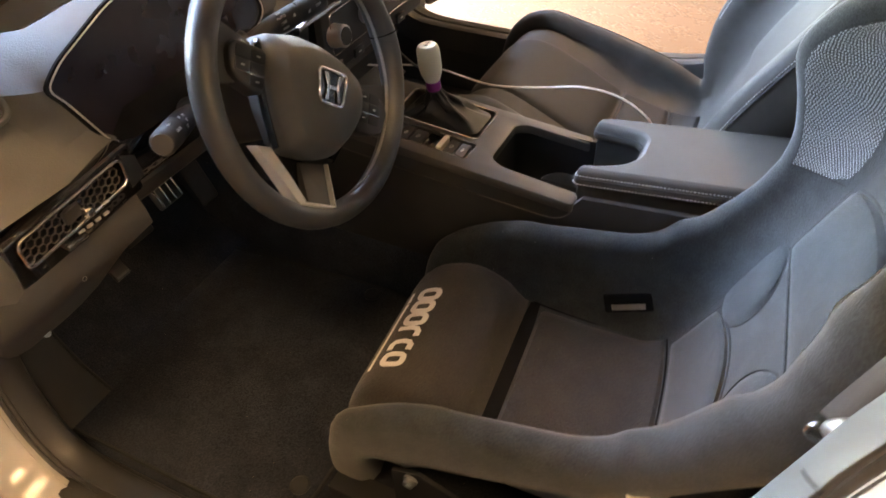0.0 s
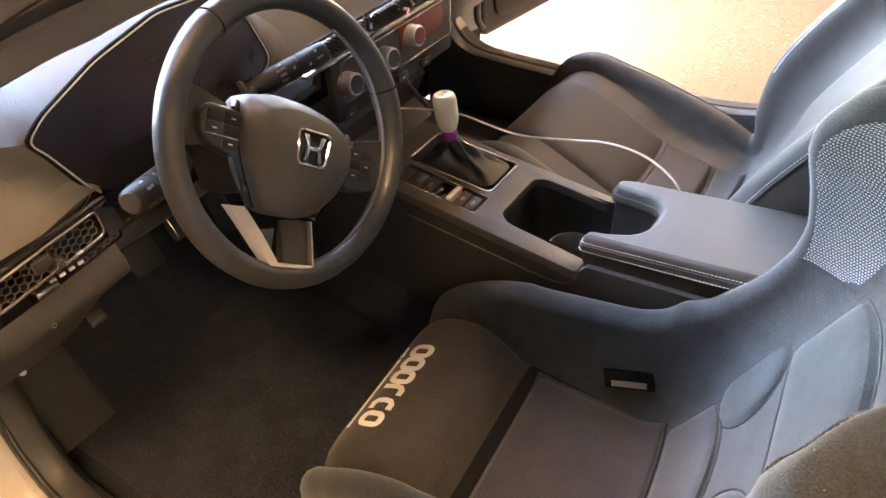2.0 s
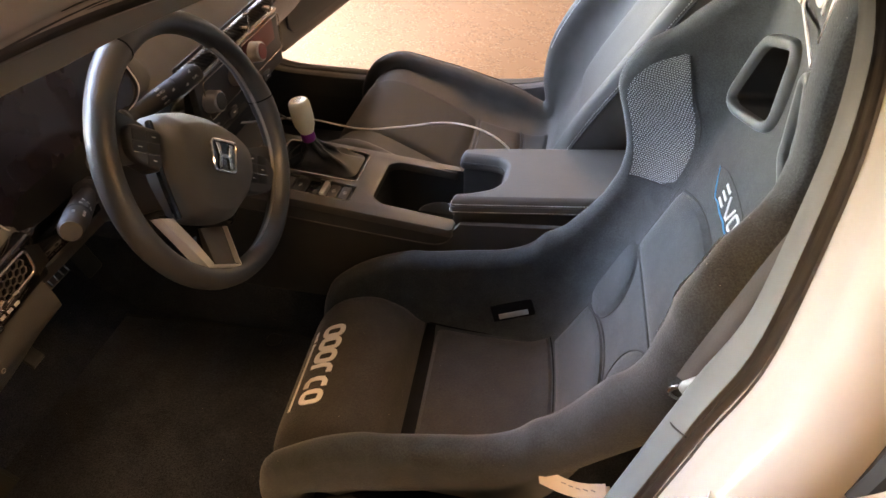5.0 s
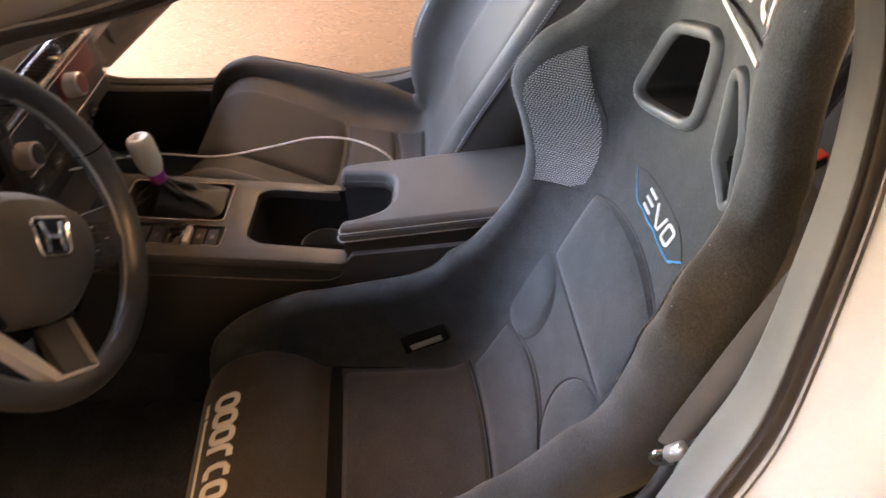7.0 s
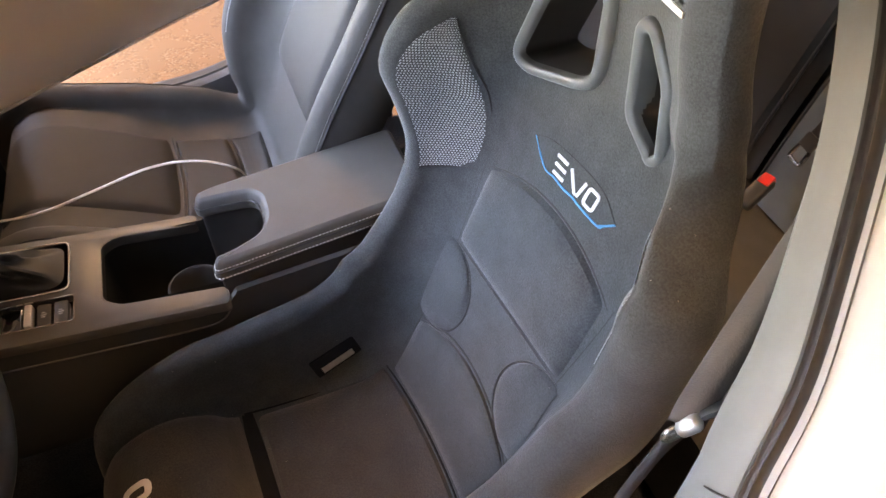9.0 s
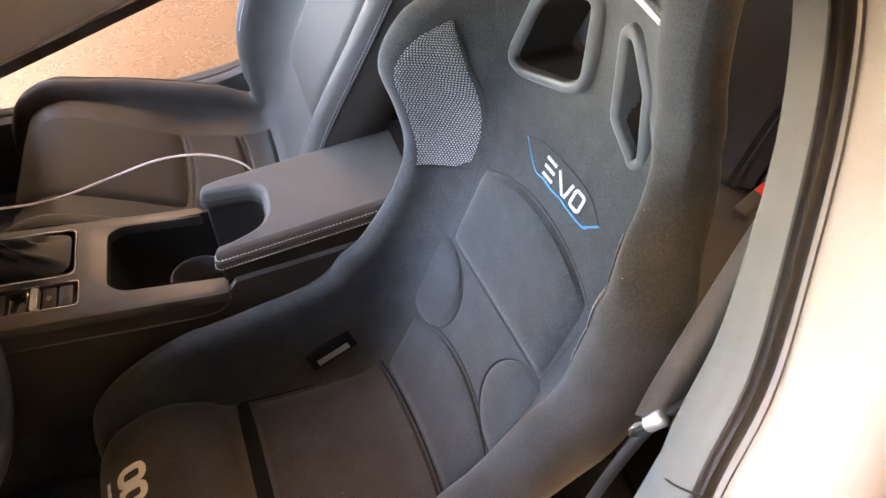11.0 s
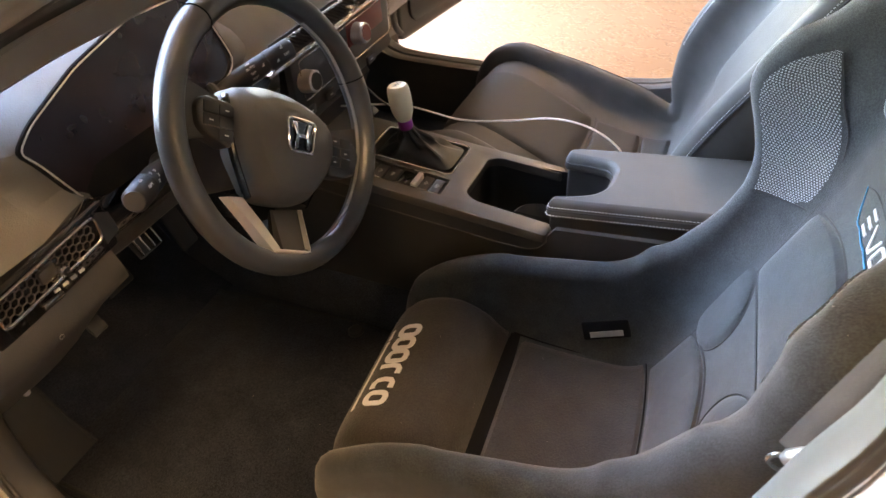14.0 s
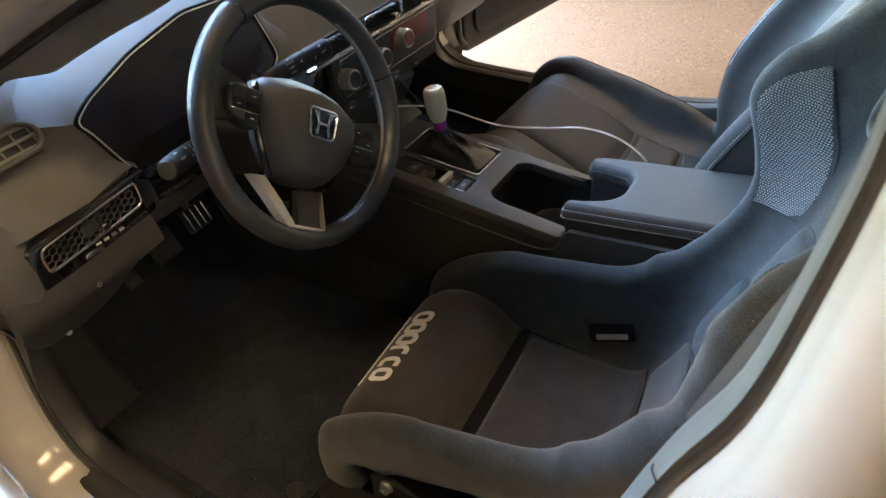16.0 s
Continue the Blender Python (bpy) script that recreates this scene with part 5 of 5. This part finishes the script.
for k in range(n):
    a = 2 * math.pi * k / n
    grip = .0155 + .0022 * (math.exp(-((math.degrees(a) % 360 - 35) / 16) ** 2) + math.exp(-((math.degrees(a) % 360 - 145) / 16) ** 2))
    ring = []
    for j in range(16):
        b = 2 * math.pi * j / 16
        ring.append(V((R0 + grip * math.cos(b)) * math.cos(a), (R0 + grip * math.cos(b)) * math.sin(a), grip * 1.12 * math.sin(b)))
    rows.append(ring)
rows.append(rows[0])
rim = part("rim", placed(loft(rows, True), WM), RIM, wheel, "black grained leather rim")
for deg in (37, 144):
    a = radians(deg)
    grip = .0158 + .0022 * (math.exp(-((deg - 35) / 16) ** 2) + math.exp(-((deg - 145) / 16) ** 2))
    ring = [V((R0 + grip * math.cos(b)) * math.cos(a), (R0 + grip * math.cos(b)) * math.sin(a), grip * 1.12 * math.sin(b)) for b in (2 * math.pi * j / 20 for j in range(20))]
    part("rim_seam", placed(tube(ring, .0009, 5, closed=True), WM), MATT, rim)
# cross stitching along the inside of the rim
stitch = None
for k in range(100):
    deg = -58 + k * 1.36
    a = radians(deg)
    inner = R0 - .0158 - .0022 * math.exp(-((deg - 35) / 16) ** 2)
    for s_ in (-1, 1):
        c = V(inner * math.cos(a), inner * math.sin(a), 0)
        b = box(-.0036, .0036, -.0010, .0010, -.0007, .0007, 0)
        t_ax = V(-math.sin(a), math.cos(a), 0)
        b.transform(basis(c, (t_ax + V(0, 0, s_ * .9)).normalized(), V(-math.cos(a), -math.sin(a), 0), (t_ax * -s_ * .9 + V(0, 0, 1)).normalized()))
        stitch = merge(stitch, b)
part("stitching", placed(stitch, WM), THREAD, rim, "grey cross stitching")

# airbag pad: a shield with a sloped edge
shield = rounded([(-.085, .026), (-.078, .037), (-.040, .047), (.004, .047), (.047, .039), (.080, .022), (.091, .004), (.091, -.026), (.075, -.058), (.041, -.090), (.018, -.096), (-.018, -.096), (-.038, -.091), (-.067, -.046), (-.082, .0)], .009, 4)
rows = []
for sc, z in ((1.0, -.035), (1.015, -.012), (.99, -.001), (.965, .005), (.80, .0205), (.775, .0222), (.55, .0270), (.35, .0288), (.2, .0292), (.02, .0294)):
    rows.append([V(x * sc + .010 * (1 - sc), (y + .022) * sc - .022, z) for x, y in shield])
hub = part("airbag_cover", placed(loft(rows, True, True), WM), AIRBAG, wheel, "black grained airbag cover")
em = WM @ pose(.003, -.010, .0292)
fr = tube([V(x, y, .001) for x, y in rounded([(-.026, .020), (.026, .020), (.021, -.021), (-.021, -.021)], .008, 5)], .0022, 8, closed=True)
emb = part("emblem", placed(fr, em), CHROME, hub, "chrome wheel badge")
part("badge_field", placed(prism(rounded([(-.025, .019), (.025, .019), (.020, -.020), (-.020, -.020)], .008, 4), -.001, .0008, 0), em), GLOSS, emb)
up_bars = None
for sx in (-1, 1):
    up_bars = prism([(sx * .018, .016), (sx * .010, .016), (sx * .006, .0), (sx * .008, -.017), (sx * .014, -.017), (sx * .011, 0)], .0005, .003, .0008, up_bars)
up_bars = box(-.008, .008, -.003, .002, .0005, .0028, .0006, up_bars)
part("badge_bar", placed(up_bars, em), CHROME, emb)
# button pods
PODS = {-1: [(-.085, .014), (-.128, .016), (-.138, .004), (-.134, -.020), (-.120, -.030), (-.086, -.040)],
        1: [(.084, .012), (.138, .008), (.152, -.010), (.142, -.038), (.118, -.048), (.084, -.048)]}
for sx in (-1, 1):
    pod = rounded(PODS[sx], .007, 4)
    pod = pod if sx < 0 else list(reversed(pod))
    pb = part("button_pod", placed(prism(pod, -.022, .005, .004, seg=3), WM), PLASTIC, wheel, "black button pod")
    for row in range(3):
        for c in range(2):
            if row == 2 and c == 1 and sx < 0:
                continue
            x = sx * (.0965 + .0225 * c)
            y = .003 - .0145 * row
            part("button", placed(box(x - .0107, x + .0107, y - .0067, y + .0067, .004, .0062, .0012), WM), DARK, pb)
            if (row + c) % 2 == 0:
                part("symbol", placed(box(x - .003, x + .003, y - .0007, y + .0007, .0061, .0064, 0), WM), MARK, pb)
    part("pod_line", placed(box(min(sx * .086, sx * .130), max(sx * .086, sx * .130), -.0192, -.0183, .0060, .0068, 0), WM), SATIN, pb, "thin silver line")
    # spoke arms to the rim
    arm = loft([[V(sx * .10, .020, z), V(sx * .10, -.026, z), V(sx * .158, -.040, z * .8), V(sx * .158, .034, z * .8)] for z in (-.026, -.006)], True, True)
    part("side_spoke", placed(arm, WM), PLASTIC, wheel)
    # glossy flank between pad and pod
    part("flank", placed(tube(smooth_path([V(sx * .086, .026, -.010), V(sx * .089, .010, -.004), V(sx * .080, -.035, -.004), V(sx * .050, -.092, -.008)], 5), .0050, 8), WM), GLOSS, wheel, "glossy black flank")
# lower spoke with silver edging
part("silver_edge", placed(loft([[V(-.072, -.092, -.034), V(-.070, -.092, -.018), V(-.051, -.091, -.015), V(-.051, -.091, -.030)],
                                  [V(-.048, -.124, -.020), V(-.046, -.124, -.003), V(-.031, -.122, .000), V(-.031, -.122, -.016)],
                                  [V(-.024, -.158, -.006), V(-.022, -.158, .012), V(-.014, -.152, .013), V(-.014, -.152, -.002)]], True, True), WM), SILVER, wheel, "satin silver spoke edge", smooth=False)
part("silver_edge", placed(loft([[V(.057, -.096, -.034), V(.057, -.096, -.018), V(.0525, -.096, -.016), V(.0525, -.096, -.030)],
                                  [V(.046, -.158, -.004), V(.046, -.158, .012), V(.0415, -.154, .013), V(.0415, -.154, -.002)]], True, True), WM), SILVER, wheel, "satin silver spoke edge", smooth=False)
part("silver_edge", placed(box(-.020, .0445, -.158, -.153, -.002, .0125, .0018), WM), SILVER, wheel, "satin silver spoke edge", smooth=False)
part("lower_spoke", placed(loft([[V(.052, -.096, z - .026), V(.041, -.152, z), V(.004, -.152, z - .004), V(.010, -.100, z - .030)] for z in (-.012, .004)], True, True), WM), CONSOLE, wheel, "dark satin lower spoke", smooth=False)
part("spoke_plate", placed(loft([[V(-.046, -.085, z - .02), V(-.014, -.152, z), V(.02, -.152, z), V(.02, -.088, z - .02)] for z in (-.024, -.014)], True, True), WM), GLOSS, wheel, "glossy black spoke infill", smooth=False)

# ---------------------------------------------------------------- floor, pedals
matt = thing("floor_mat", (-.3, 0.0, .268), "black carpet floor mat with two fixing eyelets", "floor mat")
pts = rounded([(-.52, -.29), (-.02, -.29), (.03, -.24), (.03, .19), (-.06, .235), (-.52, .205)], .04, 5)
part("mat", prism(pts, .2685, .276, .002), CARPET, matt)
part("binding", tube([V(x, y, .274) for x, y in pts], .004, 6, closed=True), DARK, matt)
for x, y in ((-.110, .205), (.0, -.215)):
    part("eyelet", placed(lathe([(.006, 0), (.016, 0), (.017, .004), (.013, .007), (.007, .006)], 20), pose(x, y, .276)), DARK, matt)
tunnel = loft([[V(x, .238, .262), V(x, .255, .36), V(x, .285, .43), V(x, .455, .43), V(x, .485, .36), V(x, .50, .262)] for x in (-.85, -.3, .3, .75)])
solo("tunnel_carpet", tunnel, CARPET, "black carpet over the centre tunnel", "carpet")
heel = loft([[V(-.45, y, .27), V(-.58, y, .34), V(-.66, y, .46), V(-.72, y, .62)] for y in (-.33, .24)])
solo("toe_carpet", heel, CARPET, "black carpet rising to the pedals", "carpet")
rest = thing("foot_rest", (-.5, -.26, .28), "black moulded foot rest", "foot rest")
part("pad", loft([[V(-.41, y, .290), V(-.46, y, .335), V(-.54, y, .47), V(-.56, y, .47), V(-.56, y, .28)] for y in (-.325, -.205)], True, True), DARK, rest)
part("border", tube([V(-.409, -.322, .292), V(-.459, -.322, .337), V(-.539, -.322, .472), V(-.539, -.208, .472), V(-.459, -.208, .337), V(-.409, -.208, .292)], .003, 8), DARK, rest)


def pedal(name, x, y, z, w, h, lean, label, ribs):
    p = thing(name, (x, y, .3), label, "pedal")
    m = pose(x, y, z, 0, lean, 0)
    part("plate", placed(box(-.006, .004, -w / 2, w / 2, -h / 2, h / 2, .006, seg=3), m), DARK, p)
    for k in range(ribs):
        yy = -w / 2 + w * (k + .5) / ribs
        part("rib", placed(box(.003, .008, yy - w * .14 / ribs, yy + w * .14 / ribs, -h * .42, h * .42, .002), m), SATIN, p)
    part("arm", tube([V(x - .01, y, z), V(x - .06, y, z + .12), V(x - .16, y, z + .28)], .008, 8), BLACKSTEEL, p)


pedal("brake_pedal", -.42, .048, .556, .058, .050, -30, "black brake pedal with bright metal ribs", 4)
pedal("clutch_pedal", -.40, -.052, .560, .060, .060, -30, "black rubber clutch pedal", 0)
pedal("accelerator_pedal", -.47, .165, .50, .045, .12, -25, "black hinged rubber accelerator pedal", 0)

# ---------------------------------------------------------------- centre console
con = thing("center_console", (.2, .37, .3), "dark grey centre console with cup holder and switches", "console")


def top_z(x):
    return .612 - .085 * (x - .06)


def plate(points, thick=.02, bevel=.003, lift=0.0, bm=None):
    """A plate of (x, y) points that follows the slope of the console."""
    b = prism(points, -thick, 0.0, bevel)
    for v in b.verts:
        v.co.z += top_z(v.co.x) + lift
    return merge(bm, b)


part("side_wall", loft([[V(x, y, z) for x, z in ((-.30, .60), (-.16, .628), (.06, .598), (.262, .582), (.280, .606), (.62, .640), (.64, .27), (-.30, .27))] for y in (.262, .272)], True, True), PLASTIC, con, "black console side")
part("side_wall", loft([[V(x, y, z) for x, z in ((-.30, .60), (-.16, .628), (.06, .598), (.262, .582), (.280, .606), (.62, .640), (.64, .27), (-.30, .27))] for y in (.454, .464)], True, True), PLASTIC, con, "black console side")
part("side_line", tube(smooth_path([V(-.20, .260, .588), V(0, .258, .572), (.20, .258, .556), (.248, .258, .560), (.266, .260, .578)], 5), .0014, 6), CONSOLE, con, "thin grey side line")
# one moulded top plate with openings for the boot, the switches and the cups
B0, B1, C0, C1 = -.112, .060, .345, .446
top = rounded([(-.20, .260), (.268, .256), (.268, .290), (.125, .296), (.103, .312), (.103, .424), (.122, .438), (.243, .436), (.243, .460), (-.20, .466)], .010, 5)
plate_ob = part("top_plate", plate(top, .018, .0022), CONSOLE, con, "metallic grey moulded console top")
cut_out(plate_ob, plate(rounded([(B0, C0), (B1, C0), (B1, C1), (B0, C1)], .012, 4), .06, 0, .03))
cut_out(plate_ob, plate(rounded([(B0 + .012, .284), (.066, .284), (.066, .332), (B0 + .012, .332)], .006, 4), .06, 0, .03))
for p in plate_ob.data.polygons:
    p.use_smooth = True
plate_ob.data.set_sharp_from_angle(angle=radians(35))
part("boot_frame", tube([V(x, y, top_z(x) + .0008) for x, y in rounded([(B0, C0), (B1, C0), (B1, C1), (B0, C1)], .012, 4)], .0021, 8, closed=True), SATIN, con, "thin silver gear boot frame")
# switch tray
part("switch_tray", plate([(B0 + .006, .280), (.070, .280), (.070, .336), (B0 + .006, .336)], .006, 0, -.012), GLOSS, con, "glossy black switch tray")
part("tray_frame", tube([V(x, y, top_z(x) + .0004) for x, y in rounded([(B0 + .012, .284), (.066, .284), (.066, .332), (B0 + .012, .332)], .006, 4)], .0009, 6, closed=True), SATIN, con)
for k, (x, w, mt) in enumerate(((-.086, .018, DARK), (-.063, .022, PLASTIC), (-.038, .022, PLASTIC), (-.011, .024, GLOSS), (.010, .010, SILVER), (.028, .018, PLASTIC), (.049, .018, PLASTIC))):
    sw = part("switch", plate(rounded([(x - w / 2, .288), (x + w / 2, .288), (x + w / 2, .328), (x - w / 2, .328)], .003, 3), .012, .0015, -.002 if mt is not SILVER else .003), mt, con, "silver brake switch" if mt is SILVER else "black console switch")
    if mt is PLASTIC:
        mk = None
        for q in (-1, 0, 1):
            mk = merge(mk, placed(box(x - .004 + abs(q) * .001, x + .004 - abs(q) * .002, .307 + q * .004, .3080 + q * .004, 0, .0004, 0), pose(0, 0, top_z(x) - .002)))
        part("symbol", mk, MARK, sw)

# cup holder well under the plate
well = loft([[V(x, y, z) for x, y in rounded([(.102, .298), (.33, .294), (.33, .440), (.102, .440)], .022, 5)] for z in (.600, .585, .455)], True)
part("well", well, DARK, con, "black cup holder well")
wf = prism(rounded([(.10, .295), (.34, .29), (.34, .445), (.10, .445)], .02, 4), .447, .455, 0)
part("well_floor", wf, DARK, con)
cup_rim = lathe([(.036, 0), (.036, .046), (.039, .050), (.043, .047), (.043, 0)], 32)
part("cup_ring", placed(cup_rim, pose(.222, .345, .510)), PLASTIC, con, "round cup holder ring")
part("cup_tab", placed(box(-.0035, .0035, -.008, .008, -.006, .010, .002), pose(.214, .318, .556, 0, -20, 30)), SATIN, con, "small bright cup tab")

# gear lever
gear = thing("gear_shifter", (-.04, .39, .61), "ivory gear knob on a black leather boot", "gear lever")
bx0, bx1, by0, by1 = B0 + .006, B1 - .006, C0 + .006, C1 - .006
mx, my = (bx0 + bx1) / 2, (by0 + by1) / 2
KB = V(-.037, .371, .689)
rows = []
lev = 14
for i in range(lev + 1):
    f = i / lev
    c = V(mx, my, top_z(mx) - .005).lerp(V(KB.x, KB.y, KB.z - .004), f ** 1.05)
    row = []
    for k in range(40):
        a = 2 * math.pi * k / 40
        sx, sy = (abs(math.cos(a)) ** .35) * math.copysign(1, math.cos(a)), (abs(math.sin(a)) ** .35) * math.copysign(1, math.sin(a))
        q = (1 - f) ** 1.6
        rx = (bx1 - bx0) / 2 * q + .0125 * (1 - q)
        ry = (by1 - by0) / 2 * q + .0125 * (1 - q)
        fold = .0075 * math.sin(5 * a + 3.0 * f * 2 + 1.3) * math.sin(math.pi * min(1, f * 1.25)) + .0045 * math.sin(9 * a - 4 * f) * math.sin(math.pi * f)
        ex, ey = (sx * q + math.cos(a) * (1 - q)), (sy * q + math.sin(a) * (1 - q))
        row.append(V(c.x + ex * rx + fold * math.cos(a), c.y + ey * ry + fold * math.sin(a), c.z + .012 * math.sin(7 * a) * f * (1 - f) * (1 - f)))
    rows.append(row)
part("boot", loft(rows, True, True), BOOT, gear, "black folded leather boot")
tilt = basis(KB, V(1, 0, .13).normalized(), V(0, 1, 0), V(-.13, 0, 1).normalized())
part("collar", placed(lathe([(.0125, -.010), (.0135, -.006), (.0135, .004), (.011, .008)], 24), tilt), PURPLE, gear, "purple anodised collar")
kn = lathe([(.0105, .006), (.0132, .009), (.0160, .016), (.0188, .025), (.0203, .036), (.0207, .050), (.0205, .068), (.0198, .0745), (.0182, .0795), (.0155, .0825), (.0005, .0838)], 32)
for v in kn.verts:
    v.co.z *= .9
knob = part("knob", placed(kn, tilt), KNOB, gear, "ivory gear knob")
gate = bars([(-.006, 0, .001, .010, 0), (0, 0, .001, .010, 0), (.006, 0, .001, .010, 0), (0, 0, .012, .001, 0)], .0006)
part("gate_marks", placed(gate, tilt @ pose(0, 0, .0749, 0, 0, 90)), DARK, knob, "dark gear pattern")

# armrest lid with its finger recess
arm = thing("armrest", (.42, .40, .56), "black leather armrest lid with stitched edge", "armrest")
outline = rounded([(.258, .278), (.300, .279), (.575, .288), (.575, .466), (.275, .458), (.248, .451), (.249, .424), (.285, .420), (.330, .411), (.342, .395), (.342, .345), (.327, .320), (.287, .306), (.260, .303)], .016, 6)
rows = []
for inset, z in ((.005, .614), (.0, .617), (-.002, .621), (-.001, .628), (.001, .635), (.003, .641), (.006, .645), (.010, .647)):
    c = Vector((.44, .40))
    ring = []
    k = len(outline)
    for i in range(k):
        a, b, d = Vector(outline[i - 1]), Vector(outline[i]), Vector(outline[(i + 1) % k])
        t = (d - a).normalized()
        nrm = Vector((-t.y, t.x))
        p = b + nrm * inset
        ring.append(V(p.x, p.y, z + .10 * (p.x - .25)))
    rows.append(ring)
lid = part("lid", loft(rows, True, True), LID, arm, "black grained leather lid")
for face in lid.data.polygons:
    face.use_smooth = len(face.vertices) < 6
for level in (2, 4):
    hem = [p for p in rows[level] if p.y < .297]
    hem.sort(key=lambda p: p.x)
    part("stitching", dashes(hem, .0034, .0055, .0006), MARK, arm, "pale stitches")
part("welt", tube([p + V(0, 0, .003) for p in rows[3]], .0012, 5, closed=True), DARK, arm)
base_rows = []
for inset, z in ((.005, .45), (.005, .606), (.007, .618)):
    ring = []
    for i in range(len(outline)):
        a, b, d = Vector(outline[i - 1]), Vector(outline[i]), Vector(outline[(i + 1) % len(outline)])
        t = (d - a).normalized()
        p = b + Vector((-t.y, t.x)) * inset
        ring.append(V(p.x, p.y, z + (.10 * (p.x - .25) if z > .5 else 0)))
    base_rows.append(ring)
part("base", loft(base_rows, True, True), PLASTIC, arm, "black storage box")

# charging cable lying over the console and seat
cab = smooth_path([V(-.23, .38, .69), V(-.178, .40, .685), V(-.136, .43, .680), V(-.073, .46, .671), V(.02, .50, .636), V(.108, .53, .634), (.194, .53, .653), (.267, .53, .646), (.325, .525, .615), (.345, .52, .57)], 8)
solo("charging_cable", tube(cab, .0020, 8), CABLE, "thin white charging cable draped over the console", "cable")
cab2 = smooth_path([V(-.165, .385, .80), V(-.145, .40, .75), V(-.115, .42, .70), V(-.08, .44, .665)], 6)
solo("phone_lead", tube(cab2, .002, 8), PLASTIC, "thin black lead hanging from the dashboard", "cable")

# ---------------------------------------------------------------- behind the seat
bench = thing("rear_bench", (1.25, .37, .3), "dark blue-grey leather rear bench seat", "rear seat")
part("cushion", loft([[V(x, y, z) for x, z in ((.80, .30), (.80, .50), (.86, .535), (1.05, .515), (1.22, .49), (1.24, .30))] for y in (-.36, .37, 1.10)], True, True), LEATHER, bench, "black leather bench cushion")
for y0, y1 in ((-.33, .285), (.30, .70), (.71, 1.08)):
    rows = []
    for f, push in ((0, .0), (.08, .035), (.5, .05), (.92, .035), (1, 0)):
        y = y0 + (y1 - y0) * f
        rows.append([V(1.22 - push, y, .50), V(1.25 - push, y, .60), V(1.32 - push, y, .78), V(1.40 - push, y, .98), V(1.44, y, 1.05)])
    # backrests behind the harness openings take a darker leather in place of shade
    part("backrest", loft(rows), BENCH if y0 < 0 else LEATHER_IN, bench, "dark blue-grey leather backrest" if y0 < 0 else "leather backrest coloured darker for the shade behind the seats")
    for y in (y0 + .018, y1 - .018):
        part("piping", tube(smooth_path([V(1.192, y, .50), V(1.222, y, .60), V(1.292, y, .78), V(1.372, y, .98)], 4), .0032, 8), DARK, bench, "black piped seam")
part("back_panel", box(1.42, 1.60, -.38, 1.12, .30, 1.04, .03, seg=3), DARK, bench)
buck = thing("belt_buckle", (1.15, .2, .52), "black belt buckle with a red release button", "belt buckle")
bm_ = basis(V(1.12, .195, .583), V(.85, .2, .45).normalized(), V(-.25, .95, .0).normalized(), V(-.45, -.1, .88).normalized())
part("case", placed(box(-.035, .030, -.014, .014, -.010, .010, .006, seg=3), bm_), PLASTIC, buck)
part("release_button", placed(box(.012, .034, -.011, .011, -.004, .012, .003), bm_), REDBUTTON, buck, "red release button")
buck2 = copy_thing(buck, Matrix.Translation((1.115, .475, .555)))

tongue = thing("belt_tongue", (1.19, .2, .62), "bright metal belt tongue on black webbing by the bench", "belt tongue")
tm = basis(V(1.150, .170, .672), V(0, 1, .15).normalized(), V(.30, -.14, .94).normalized(), V(-.94, 0, .30).normalized())
part("plate", placed(tube([V(x, y, 0) for x, y in rounded([(-.013, -.016), (.013, -.016), (.011, .012), (-.011, .012)], .005, 4)], .0034, 8, closed=True), tm), CHROME, tongue, "bright metal plate")
part("holder", placed(box(-.013, .013, .010, .034, -.004, .005, .003), tm), PLASTIC, tongue)
part("webbing", placed(box(-.011, .011, .030, .26, -.003, -.0012, .0004), tm), DARK, tongue, "black belt webbing")

# driver belt: webbing, guide and buckle tongue at the pillar
belt = thing("seat_belt", (.60, -.25, .8), "dark seat belt webbing with a clear guide at the pillar", "seat belt")
w0 = [V(.71, -.225, 1.16), V(.658, -.236, 1.05), V(.612, -.245, .90), V(.600, -.250, .86)]
web = loft([[p + V(-.011, .008, .002), p + V(.011, -.008, -.001)] for p in smooth_path(w0, 5)])
wb = part("webbing", web, BELT, belt)
sol = wb.modifiers.new("thick", "SOLIDIFY")
sol.thickness = .0015
w1 = [V(.603, -.246, .845), V(.612, -.226, .77), V(.595, -.222, .69), V(.575, -.22, .58), V(.56, -.22, .46)]
wb2 = part("webbing", loft([[p + V(-.004, .004, .002), p + V(.004, -.004, -.001)] for p in smooth_path(w1, 5)]), BELT, belt)
sol = wb2.modifiers.new("thick", "SOLIDIFY")
sol.thickness = .0015
gm = basis(V(.604, -.246, .862), V(.55, -.30, .78).normalized(), V(.48, .87, 0).normalized(), V(-.68, .37, .62).normalized())
part("guide", placed(box(-.010, .012, -.014, .014, -.006, .006, .005, seg=3), gm), STEEL, belt, "bright metal belt guide")
part("guide_arm", placed(box(.012, .060, -.007, .007, -.004, .004, .003), gm), PLASTIC, belt)
ring = [V(.598, -.246, .845) + V(.012 * math.cos(a), 0, .009 * math.sin(a)) for a in (2 * math.pi * k / 20 for k in range(20))]
part("loop", tube(ring, .0025, 8, closed=True), SATIN, belt)
